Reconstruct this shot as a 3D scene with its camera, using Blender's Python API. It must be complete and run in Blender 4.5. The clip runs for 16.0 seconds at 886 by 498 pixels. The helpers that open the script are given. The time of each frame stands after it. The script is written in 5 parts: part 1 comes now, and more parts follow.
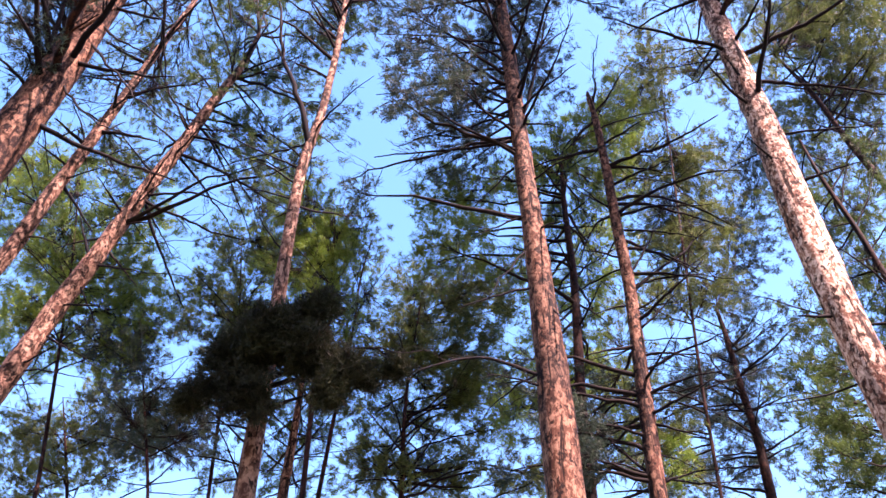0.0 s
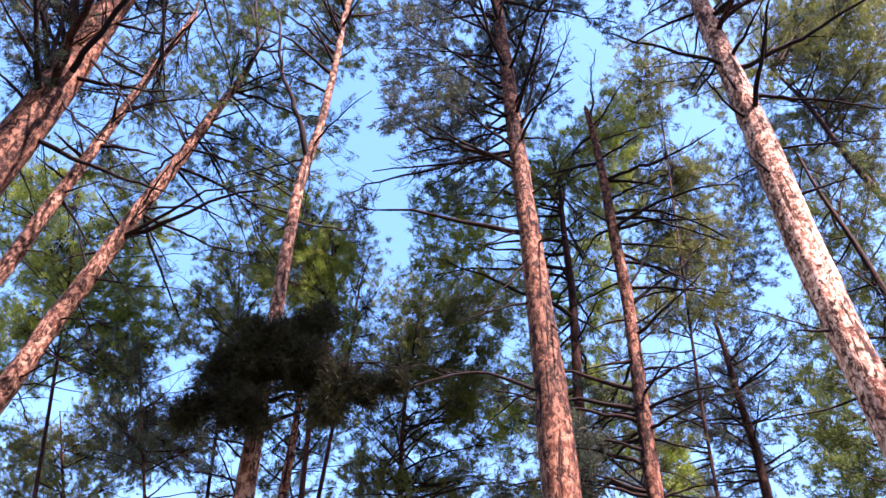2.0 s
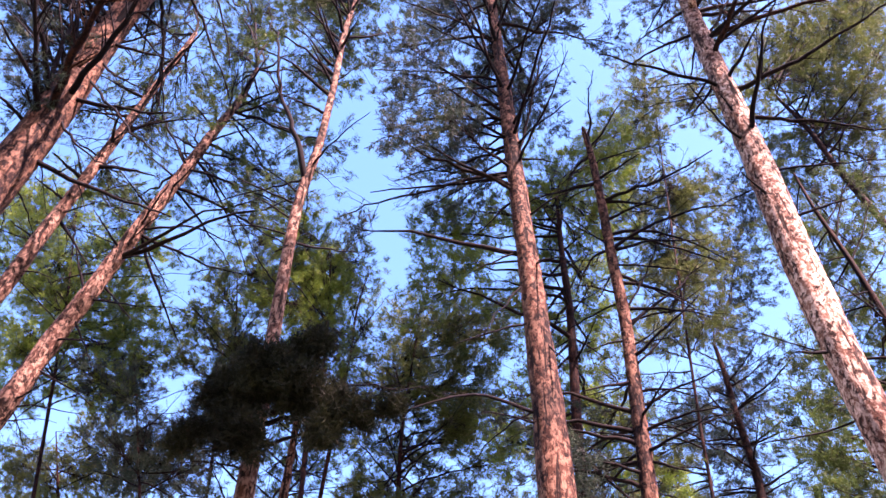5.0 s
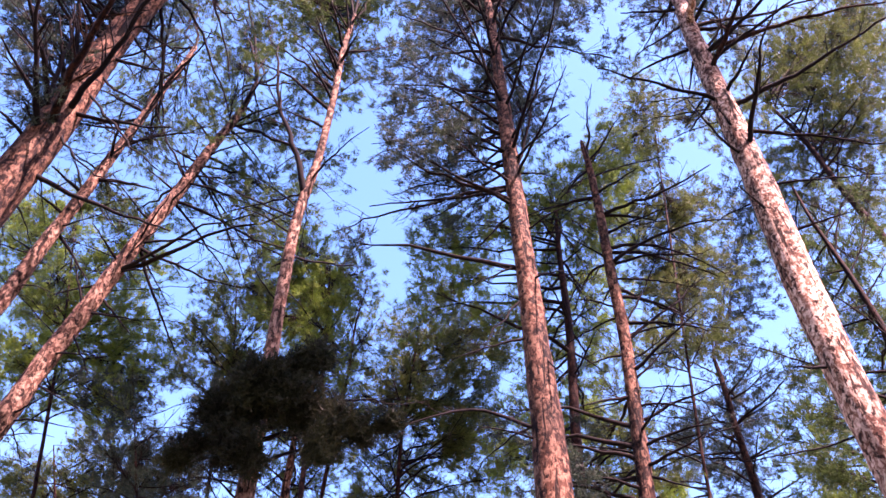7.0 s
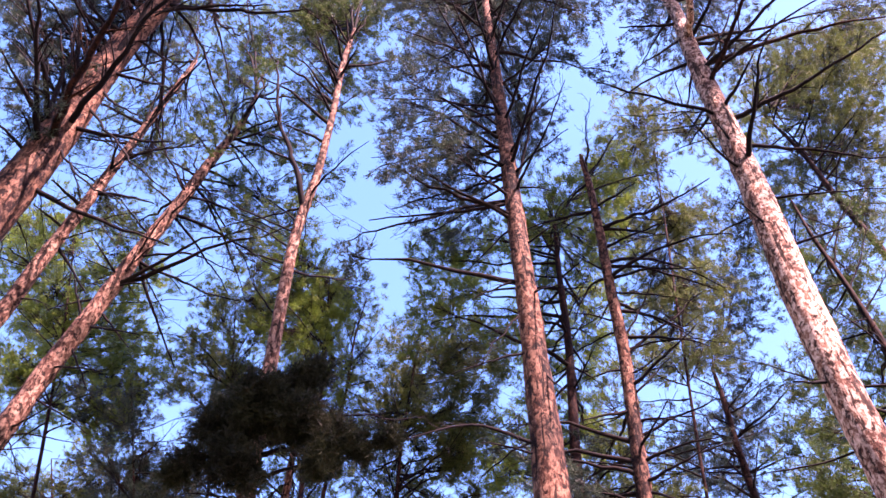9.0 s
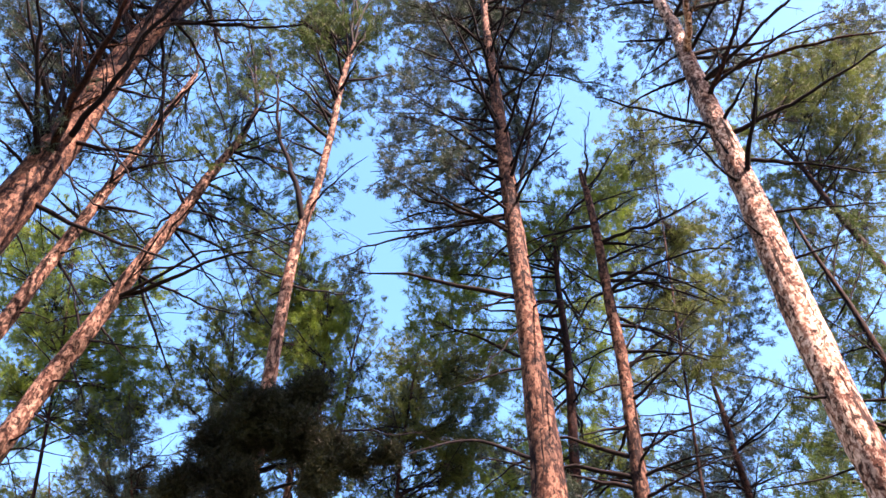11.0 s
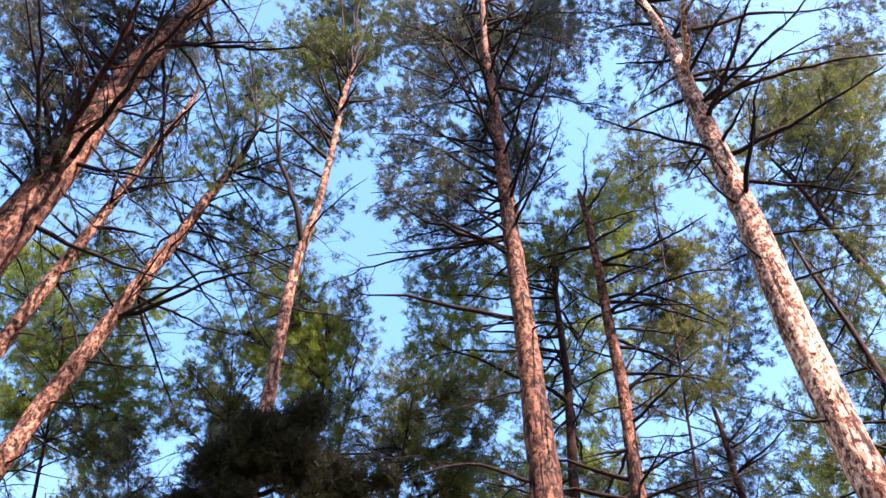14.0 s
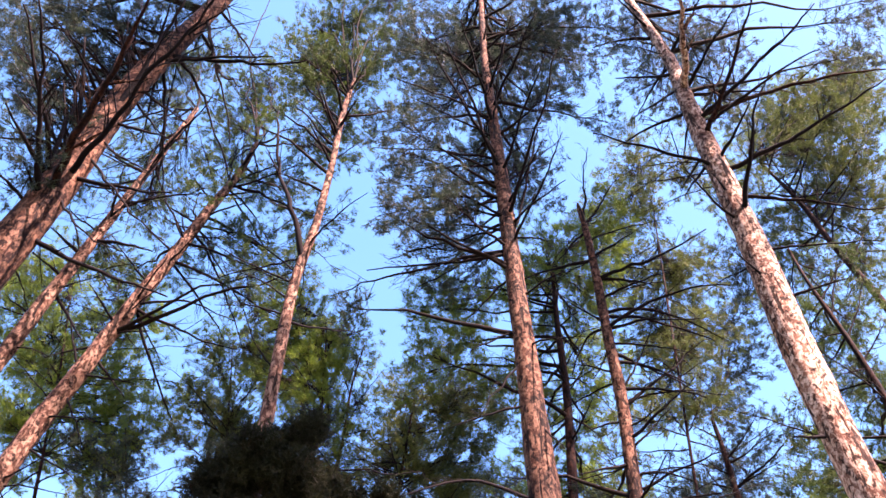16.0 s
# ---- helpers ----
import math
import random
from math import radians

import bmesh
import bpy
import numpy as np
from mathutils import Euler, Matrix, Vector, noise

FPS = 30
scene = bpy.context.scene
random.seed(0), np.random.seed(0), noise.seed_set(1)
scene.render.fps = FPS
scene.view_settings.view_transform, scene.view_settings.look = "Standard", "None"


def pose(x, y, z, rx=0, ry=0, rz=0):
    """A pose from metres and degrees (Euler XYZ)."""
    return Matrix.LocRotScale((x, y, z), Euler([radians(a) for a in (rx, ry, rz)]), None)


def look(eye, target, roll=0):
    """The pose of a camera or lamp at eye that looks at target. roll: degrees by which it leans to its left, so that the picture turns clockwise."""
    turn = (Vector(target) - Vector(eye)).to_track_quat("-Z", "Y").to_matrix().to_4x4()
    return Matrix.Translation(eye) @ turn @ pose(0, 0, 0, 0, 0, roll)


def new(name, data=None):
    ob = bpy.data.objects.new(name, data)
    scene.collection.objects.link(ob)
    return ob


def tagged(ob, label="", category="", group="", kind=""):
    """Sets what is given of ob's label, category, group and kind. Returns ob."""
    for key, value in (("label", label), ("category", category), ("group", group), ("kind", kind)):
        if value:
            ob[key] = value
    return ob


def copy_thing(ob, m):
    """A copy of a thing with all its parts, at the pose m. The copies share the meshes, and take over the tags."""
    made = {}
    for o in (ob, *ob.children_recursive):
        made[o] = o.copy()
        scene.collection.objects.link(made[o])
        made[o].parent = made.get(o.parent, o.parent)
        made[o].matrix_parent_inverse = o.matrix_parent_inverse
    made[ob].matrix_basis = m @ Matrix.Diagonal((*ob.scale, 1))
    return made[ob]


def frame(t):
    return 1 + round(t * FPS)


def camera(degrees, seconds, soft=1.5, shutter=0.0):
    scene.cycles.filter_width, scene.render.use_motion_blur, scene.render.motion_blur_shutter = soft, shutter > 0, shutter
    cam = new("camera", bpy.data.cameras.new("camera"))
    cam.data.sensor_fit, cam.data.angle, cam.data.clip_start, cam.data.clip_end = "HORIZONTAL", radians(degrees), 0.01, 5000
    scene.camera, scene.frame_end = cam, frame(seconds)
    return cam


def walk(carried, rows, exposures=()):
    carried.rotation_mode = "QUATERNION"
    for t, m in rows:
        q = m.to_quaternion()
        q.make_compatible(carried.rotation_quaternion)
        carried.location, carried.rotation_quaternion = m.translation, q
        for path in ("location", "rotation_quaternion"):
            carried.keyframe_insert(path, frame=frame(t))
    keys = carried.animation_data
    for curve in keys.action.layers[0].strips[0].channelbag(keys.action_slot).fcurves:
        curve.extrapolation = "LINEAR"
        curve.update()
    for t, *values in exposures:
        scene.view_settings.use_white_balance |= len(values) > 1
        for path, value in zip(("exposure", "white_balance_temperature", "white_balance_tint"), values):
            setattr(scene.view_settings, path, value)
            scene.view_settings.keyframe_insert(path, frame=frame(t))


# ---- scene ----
cam = camera(56.0, 16.0, soft=1.5)
# seconds, eye x y z, turn x y z
PATH = [
    (0, -0.0009, 0.0098, 1.6064, 136.655, -0.036, 0.034),
    (0.5, 0.0009, 0.0061, 1.6094, 136.862, -0.020, 0.017),
    (1, 0.0026, 0.0023, 1.6125, 137.068, -0.005, 0.001),
    (1.5, 0.0042, -0.0015, 1.6156, 137.273, 0.008, -0.015),
    (2, 0.0057, -0.0054, 1.6187, 137.478, 0.021, -0.031),
    (2.5, 0.0072, -0.0095, 1.6218, 137.682, 0.032, -0.046),
    (3, 0.0086, -0.0136, 1.6249, 137.886, 0.043, -0.061),
    (3.5, 0.0100, -0.0177, 1.6280, 138.089, 0.052, -0.075),
    (4, 0.0112, -0.0220, 1.6311, 138.291, 0.060, -0.090),
    (5.2, 0.0140, -0.0326, 1.6386, 138.776, 0.077, -0.123),
    (6.5, 0.0165, -0.0446, 1.6468, 139.298, 0.090, -0.160),
    (7, 0.0173, -0.0493, 1.6499, 139.499, 0.093, -0.174),
    (7.5, 0.0180, -0.0542, 1.6531, 139.700, 0.096, -0.188),
    (8, 0.0187, -0.0591, 1.6562, 139.900, 0.098, -0.202),
    (8.5, 0.0193, -0.0641, 1.6594, 140.100, 0.099, -0.217),
    (9, 0.0198, -0.0692, 1.6625, 140.301, 0.100, -0.231),
    (10.2, 0.0208, -0.0818, 1.6701, 140.782, 0.100, -0.268),
    (11.5, 0.0213, -0.0960, 1.6782, 141.304, 0.096, -0.311),
    (12, 0.0214, -0.1016, 1.6814, 141.505, 0.094, -0.329),
    (12.5, 0.0214, -0.1072, 1.6845, 141.706, 0.091, -0.347),
    (13, 0.0213, -0.1130, 1.6876, 141.908, 0.089, -0.366),
    (13.5, 0.0211, -0.1189, 1.6907, 142.110, 0.085, -0.385),
    (14, 0.0209, -0.1248, 1.6939, 142.313, 0.082, -0.406),
    (14.5, 0.0206, -0.1308, 1.6970, 142.516, 0.078, -0.427),
    (15, 0.0202, -0.1370, 1.7001, 142.719, 0.075, -0.449),
    (15.5, 0.0197, -0.1432, 1.7031, 142.924, 0.071, -0.471),
    (16, 0.0191, -0.1494, 1.7062, 143.128, 0.067, -0.495),
]
EXPOSURE = 2.79
# seconds, kelvin, tint: the picture drifts towards violet and back
BALANCE = [(0.0, 7550, 49), (4.2, 7550, 57), (9.2, 7550, 67), (11.3, 8050, 39), (16.0, 7950, 47)]
walk(cam, [(t, pose(*p)) for t, *p in PATH], [(t, EXPOSURE, k, tint) for t, k, tint in BALANCE])

# ---- world and sun ----
SUN_AZ, SUN_EL = 136.0, 50.0      # azimuth clockwise from +y; the sun stands behind the camera
world = bpy.data.worlds.new("sky")
scene.world = world
world.use_nodes = True
wn = world.node_tree
sky = wn.nodes.new("ShaderNodeTexSky")
sky.sky_type, sky.sun_disc = "NISHITA", False
sky.sun_elevation, sky.sun_rotation = radians(SUN_EL), radians(SUN_AZ)
sky.air_density, sky.dust_density, sky.ozone_density = 1.0, 0.6, 1.0
back = wn.nodes["Background"]
back.inputs["Strength"].default_value = 0.117
tone = wn.nodes.new("ShaderNodeHueSaturation")
tone.inputs["Hue"].default_value, tone.inputs["Saturation"].default_value = 0.490, 1.33
wn.links.new(sky.outputs[0], tone.inputs["Color"])
wn.links.new(tone.outputs[0], back.inputs["Color"])
sun_way = Vector((math.sin(radians(SUN_AZ)) * math.cos(radians(SUN_EL)), math.cos(radians(SUN_AZ)) * math.cos(radians(SUN_EL)), math.sin(radians(SUN_EL))))
lamp = bpy.data.lights.new("sun", "SUN")
lamp.energy, lamp.angle, lamp.color = 5.0, radians(0.53), (1.0, 0.93, 0.84)
sun = new("sun", lamp)
sun.matrix_world = look(tuple(sun_way * 60), (0, 0, 0))


# ---- materials ----
class Nodes:
    """A material with its node tree, and short ways to add nodes."""

    def __init__(self, name):
        self.mat = bpy.data.materials.new(name)
        self.mat.use_nodes = True
        self.tree = self.mat.node_tree
        self.bsdf = self.tree.nodes["Principled BSDF"]
        self.out = self.tree.nodes["Material Output"]

    def add(self, kind, **inputs):
        n = self.tree.nodes.new(kind)
        for key, value in inputs.items():
            self.put(n, key.replace("_", " "), value)
        return n

    def put(self, n, key, value):
        if hasattr(value, "links"):
            self.tree.links.new(value, n.inputs[key])
        else:
            n.inputs[key].default_value = value

    def ramp(self, fac, *stops):
        n = self.tree.nodes.new("ShaderNodeValToRGB")
        el = n.color_ramp.elements
        while len(el) < len(stops):
            el.new(0.5)
        for e, (at, col) in zip(el, stops):
            e.position, e.color = at, (*col, 1) if len(col) == 3 else col
        self.tree.links.new(fac, n.inputs[0])
        return n.outputs[0]

    def mix(self, fac, a, b, blend="MIX"):
        n = self.tree.nodes.new("ShaderNodeMix")
        n.data_type, n.blend_type = "RGBA", blend
        for key, value in ((0, fac), (6, a), (7, b)):
            if hasattr(value, "links"):
                self.tree.links.new(value, n.inputs[key])
            else:
                n.inputs[key].default_value = value if key == 0 else (*value, 1)
        return n.outputs[2]

    def stretched(self, sx, sy, sz):
        co = self.add("ShaderNodeTexCoord")
        m = self.add("ShaderNodeMapping", Vector=co.outputs["Object"])
        m.inputs["Scale"].default_value = (sx, sy, sz)
        return m.outputs[0]


def bark(name, plate, deep, flake, dappled_plate):
    """Pine bark: ragged papery flakes over a darker skin, dark pits where flakes have dropped, long narrow cracks, and
    painted dapples of shade.
    """
    n = Nodes(name)
    big = n.add("ShaderNodeTexNoise", Vector=n.stretched(1, 1, 0.5), Scale=2.4, Detail=4.0, Roughness=0.6).outputs["Fac"]
    flakes = n.add("ShaderNodeTexNoise", Vector=n.stretched(1, 1, 0.6), Scale=24.0, Detail=7.0, Roughness=0.7, Distortion=0.5).outputs["Fac"]
    pits = n.add("ShaderNodeTexNoise", Vector=n.stretched(1, 1, 0.6), Scale=20.0, Detail=6.0, Roughness=0.65, Distortion=0.5).outputs["Fac"]
    crack = n.add("ShaderNodeTexNoise", Vector=n.stretched(1, 1, 0.09), Scale=19.0, Detail=5.0, Roughness=0.6, Distortion=0.3).outputs["Fac"]
    fine = n.add("ShaderNodeTexNoise", Vector=n.stretched(1, 1, 0.4), Scale=95.0, Detail=5.0, Roughness=0.7).outputs["Fac"]
    # broad dim patches put the crowns' dappled shade into the colour
    base = n.ramp(big, (0.42, dappled_plate), (0.55, plate))
    col = n.mix(n.mix(0.6, n.ramp(flakes, (0.45, (0, 0, 0)), (0.58, (1, 1, 1))), n.ramp(big, (0.42, (0.12, 0.12, 0.12)), (0.53, (1, 1, 1))), "MULTIPLY"), base, flake)
    col = n.mix(0.55, col, n.ramp(fine, (0.3, (0.55, 0.52, 0.5)), (0.7, (1.25, 1.22, 1.2))), "MULTIPLY")
    col = n.mix(n.ramp(pits, (0.425, (0.92, 0.92, 0.92)), (0.47, (0, 0, 0))), col, deep)
    col = n.mix(n.ramp(crack, (0.38, (0.92, 0.92, 0.92)), (0.43, (0, 0, 0))), col, deep)
    n.put(n.bsdf, "Base Color", col)
    n.put(n.bsdf, "Roughness", 0.8)
    n.put(n.bsdf, "Specular IOR Level", 0.08)
    h = n.mix(0.5, n.mix(0.5, flakes, pits), n.ramp(crack, (0.3, (0, 0, 0)), (0.45, (1, 1, 1))))
    bump = n.add("ShaderNodeBump", Height=h, Strength=0.7, Distance=0.02)
    n.put(n.bsdf, "Normal", bump.outputs[0])
    return n.mat


def twig_wood(name, a, b):
    n = Nodes(name)
    f = n.add("ShaderNodeTexNoise", Vector=n.stretched(1, 1, 1), Scale=35.0, Detail=4.0, Roughness=0.65).outputs["Fac"]
    big = n.add("ShaderNodeTexNoise", Vector=n.stretched(1, 1, 1), Scale=3.0, Detail=2.0).outputs["Fac"]
    col = n.mix(n.ramp(big, (0.35, (0, 0, 0)), (0.65, (1, 1, 1))), n.ramp(f, (0.3, a), (0.7, b)), a)
    n.put(n.bsdf, "Base Color", col)
    n.put(n.bsdf, "Roughness", 0.9)
    n.put(n.bsdf, "Specular IOR Level", 0.12)
    bump = n.add("ShaderNodeBump", Height=f, Strength=0.5, Distance=0.004)
    n.put(n.bsdf, "Normal", bump.outputs[0])
    return n.mat


def needles(name, dull, mid, fresh):
    """Pine needles: each needle its own green, clumps of duller and fresher colour, some light let through."""
    n = Nodes(name)
    geo = n.add("ShaderNodeNewGeometry")
    big = n.add("ShaderNodeTexNoise", Vector=n.stretched(1, 1, 1), Scale=2.6, Detail=3.0).outputs["Fac"]
    f = n.add("ShaderNodeMath")
    f.operation = "MULTIPLY_ADD"
    n.put(f, 0, geo.outputs["Random Per Island"]), n.put(f, 1, 0.45), n.put(f, 2, n.add("ShaderNodeMapRange", Value=big, From_Min=0.3, From_Max=0.7, To_Min=0.0, To_Max=0.6).outputs[0])
    col = n.ramp(f.outputs[0], (0.1, dull), (0.5, mid), (0.95, fresh))
    col = n.mix(n.ramp(geo.outputs["Random Per Island"], (0.95, (0, 0, 0)), (0.97, (0.7, 0.7, 0.7))), col, (1.1 * fresh[0], 0.5 * fresh[1], 0.8 * fresh[2]))
    n.put(n.bsdf, "Base Color", col)
    n.put(n.bsdf, "Roughness", 0.5)
    n.put(n.bsdf, "Specular IOR Level", 0.15)
    tr = n.add("ShaderNodeBsdfTranslucent", Color=col)
    mx = n.add("ShaderNodeMixShader", Fac=0.4)
    n.tree.links.new(n.bsdf.outputs[0], mx.inputs[1])
    n.tree.links.new(tr.outputs[0], mx.inputs[2])
    n.tree.links.new(mx.outputs[0], n.out.inputs["Surface"])
    return n.mat


BARK_ORANGE = bark("orange_pine_bark", (0.0615, 0.0238, 0.0156), (0.0048, 0.0025, 0.0033), (0.205, 0.1107, 0.0779), (0.0156, 0.0066, 0.0061))
BARK_ROSE = bark("rosy_pine_bark", (0.0836, 0.0378, 0.0282), (0.0062, 0.0035, 0.0035), (0.2816, 0.176, 0.1364), (0.0238, 0.0106, 0.0088))
# flakes lifted far above the other barks: the trunk's sun highlight is painted in
BARK_SUNLIT = bark("pale_sunlit_bark", (0.24, 0.115, 0.08), (0.012, 0.0055, 0.005), (0.70, 0.50, 0.41), (0.085, 0.034, 0.024))
# brown bark for stems and limbs in shade, with that shade in the colour
BARK_DARK = bark("shaded_brown_bark", (0.0176, 0.0064, 0.0064), (0.004, 0.0024, 0.0032), (0.04, 0.0176, 0.0128), (0.0104, 0.0048, 0.0048))
# branch woods kept far below real wood: crown shade is darkened into them
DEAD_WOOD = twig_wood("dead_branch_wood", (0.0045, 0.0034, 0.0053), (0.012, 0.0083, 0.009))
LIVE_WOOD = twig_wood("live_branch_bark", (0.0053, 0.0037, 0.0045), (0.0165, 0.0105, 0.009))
NEEDLE_GREEN = needles("green_needles", (0.0158, 0.0304, 0.0104), (0.0403, 0.0736, 0.0184), (0.09, 0.144, 0.0336))
# sunlight painted in: brighter, yellower green for the lit crowns
NEEDLE_SUNLIT = needles("sunlit_needles", (0.0383, 0.0688, 0.0112), (0.0846, 0.144, 0.0208), (0.1619, 0.248, 0.04))
# dim crowns: backlight and the sky's blue cast are put into the green
NEEDLE_BLUE = needles("backlit_blue_needles", (0.0104, 0.02, 0.0184), (0.0264, 0.0448, 0.0336), (0.0624, 0.092, 0.0528))
# shade painted in: darkened needles for the clump of low boughs
NEEDLE_SHADE = needles("shade_dark_needles", (0.013, 0.0151, 0.0108), (0.0194, 0.0238, 0.013), (0.0324, 0.0389, 0.0173))
NEEDLE_OLIVE = needles("olive_needles", (0.0237, 0.036, 0.0112), (0.0599, 0.0864, 0.0224), (0.1218, 0.164, 0.0384))


# ---- mesh helpers ----
def part(name, data, material, parent, label=""):
    data.materials.append(material)
    ob = new(name, data)
    ob.parent = parent
    return tagged(ob, label)


class Soup:
    """Tubes gathered into one mesh."""

    def __init__(self):
        self.v, self.f, self.count = [], [], 0

    def tube(self, pts, radii, sides=5, tip=True, rough=None):
        pts = np.asarray(pts, float)
        n = len(pts)
        tan = np.gradient(pts, axis=0)
        tan /= np.linalg.norm(tan, axis=1)[:, None] + 1e-9
        ref = np.array([0.0, 1.0, 0.0]) if abs(tan[0, 2]) > 0.6 else np.array([0.0, 0.0, 1.0])
        a = np.cross(tan, ref)
        a /= np.linalg.norm(a, axis=1)[:, None] + 1e-9
        b = np.cross(tan, a)
        ang = np.arange(sides) * 2 * math.pi / sides
        rr = np.asarray(radii, float)[:, None] * (rough if rough is not None else np.ones((1, sides)))
        ring = pts[:, None, :] + rr[:, :, None] * (np.cos(ang)[None, :, None] * a[:, None, :] + np.sin(ang)[None, :, None] * b[:, None, :])
        if tip:
            ring = np.concatenate([ring, np.repeat(pts[-1:, None, :] + tan[-1:, None, :] * rr[-1].mean() * 0.3, sides, 1) + (ring[-1:] - pts[-1]) * 0.02])
            n += 1
        o = self.count
        self.v.append(ring.reshape(-1, 3))
        i = np.arange(n - 1)[:, None] * sides + np.arange(sides)[None, :]
        j = np.arange(n - 1)[:, None] * sides + (np.arange(sides)[None, :] + 1) % sides
        self.f.append((np.stack([i, j, j + sides, i + sides], -1) + o).reshape(-1, 4))
        self.count += n * sides

    def twiglets(self, start, end, rng):
        """Many thin three-sided twigs at once, each slightly sagging from start to end."""
        d = end - start
        ln = np.linalg.norm(d, axis=1)[:, None] + 1e-9
        mid = (start + end) / 2 + rng.normal(0, 0.05, d.shape) * ln - np.array([0, 0, 1.0]) * rng.uniform(-0.02, 0.14, (len(d), 1)) * ln
        a = np.cross(d / ln, np.array([0.31, 0.52, 0.79]))
        a /= np.linalg.norm(a, axis=1)[:, None] + 1e-9
        b = np.cross(d / ln, a)
        ang = np.arange(3) * 2 * math.pi / 3
        off = np.cos(ang)[None, :, None] * a[:, None, :] + np.sin(ang)[None, :, None] * b[:, None, :]
        v = np.stack([c[:, None, :] + q * off for c, q in ((start, 0.0036), (mid, 0.0026), (end, 0.0016))], 1)
        one = np.array([(r * 3 + i, r * 3 + (i + 1) % 3, r * 3 + 3 + (i + 1) % 3, r * 3 + 3 + i) for r in (0, 1) for i in range(3)])
        self.f.append((one[None] + 9 * np.arange(len(d))[:, None, None] + self.count).reshape(-1, 4))
        self.v.append(v.reshape(-1, 3))
        self.count += 9 * len(d)

    def mesh(self, name):
        v, f = np.concatenate(self.v), np.concatenate(self.f)
        me = bpy.data.meshes.new(name)
        me.vertices.add(len(v)), me.loops.add(f.size), me.polygons.add(len(f))
        me.vertices.foreach_set("co", v.ravel())
        me.loops.foreach_set("vertex_index", f.ravel().astype(np.int32))
        me.polygons.foreach_set("loop_start", np.arange(0, f.size, 4, dtype=np.int32))
        me.polygons.foreach_set("use_smooth", np.ones(len(f), bool))
        me.update(calc_edges=True)
        return me


def needle_mesh(name, centre, axis, per, length, width, rng):
    """Bottle-brush tufts of thin three-cornered needles about the given centres and axes."""
    m = len(centre)
    c = np.repeat(centre, per, 0)
    a = np.repeat(axis, per, 0)
    d = a * rng.uniform(0.25, 1.2, (m * per, 1)) + rng.normal(0, 0.62, (m * per, 3))
    d /= np.linalg.norm(d, axis=1)[:, None] + 1e-9
    c = c + a * rng.uniform(-0.05, 0.03, (m * per, 1)) * (length / 0.08)
    side = np.cross(d, rng.normal(0, 1, (m * per, 3)))
    side /= np.linalg.norm(side, axis=1)[:, None] + 1e-9
    ln = length * rng.uniform(0.65, 1.15, (m * per, 1))
    v = np.stack([c - side * width / 2, c + side * width / 2, c + d * ln], 1).reshape(-1, 3)
    k = m * per
    me = bpy.data.meshes.new(name)
    me.vertices.add(3 * k), me.loops.add(3 * k), me.polygons.add(k)
    me.vertices.foreach_set("co", v.ravel())
    me.loops.foreach_set("vertex_index", np.arange(3 * k, dtype=np.int32))
    me.polygons.foreach_set("loop_start", np.arange(0, 3 * k, 3, dtype=np.int32))
    me.update(calc_edges=True)
    return me


def unit(v):
    return v / (np.linalg.norm(v) + 1e-9)


def wavy(start, way, bow, steps, wiggle, rng):
    """A path from start along way, bowed up or down by a share of its length, with small crooks."""
    s = np.linspace(0, 1, steps)[:, None]
    ln = np.linalg.norm(way)
    p = start + s * way + np.array([0, 0, 1.0]) * 4 * s * (1 - s) * bow * ln
    w = np.cumsum(rng.normal(0, 1, (steps, 3)), 0) * wiggle * ln / steps ** 0.5
    w -= w[0] + s * (w[-1] - w[0])
    return p + w


def along(path, s):
    k = s * (len(path) - 1)
    i = min(int(k), len(path) - 2)
    return path[i] + (k - i) * (path[i + 1] - path[i]), unit(path[i + 1] - path[i])


def twigs(soup, path, r0, count, reach, rng, depth=2, low=0.2):
    """Side twigs off a branch, forking again."""
    for s in np.sort(rng.uniform(low, 0.97, count)):
        p, d = along(path, s)
        side = unit(np.cross(d, rng.normal(0, 1, 3)))
        ln = reach * rng.uniform(0.35, 1.0) * (1.1 - 0.6 * s)
        way = unit(d * rng.uniform(0.5, 1.1) + side * rng.uniform(0.5, 1.0) + np.array([0, 0, rng.uniform(-0.15, 0.25)])) * ln
        q = wavy(p, way, rng.uniform(-0.05, 0.12), 5, 0.05, rng)
        r = max(0.0022, r0 * (1 - 0.75 * s) * 0.5)
        soup.tube(q, np.linspace(r, max(0.0014, r * 0.35), 5), 3, False)
        if depth > 1 and ln > 0.16:
            twigs(soup, q, r, int(2 + ln * 5), ln * 0.5, rng, depth - 1)


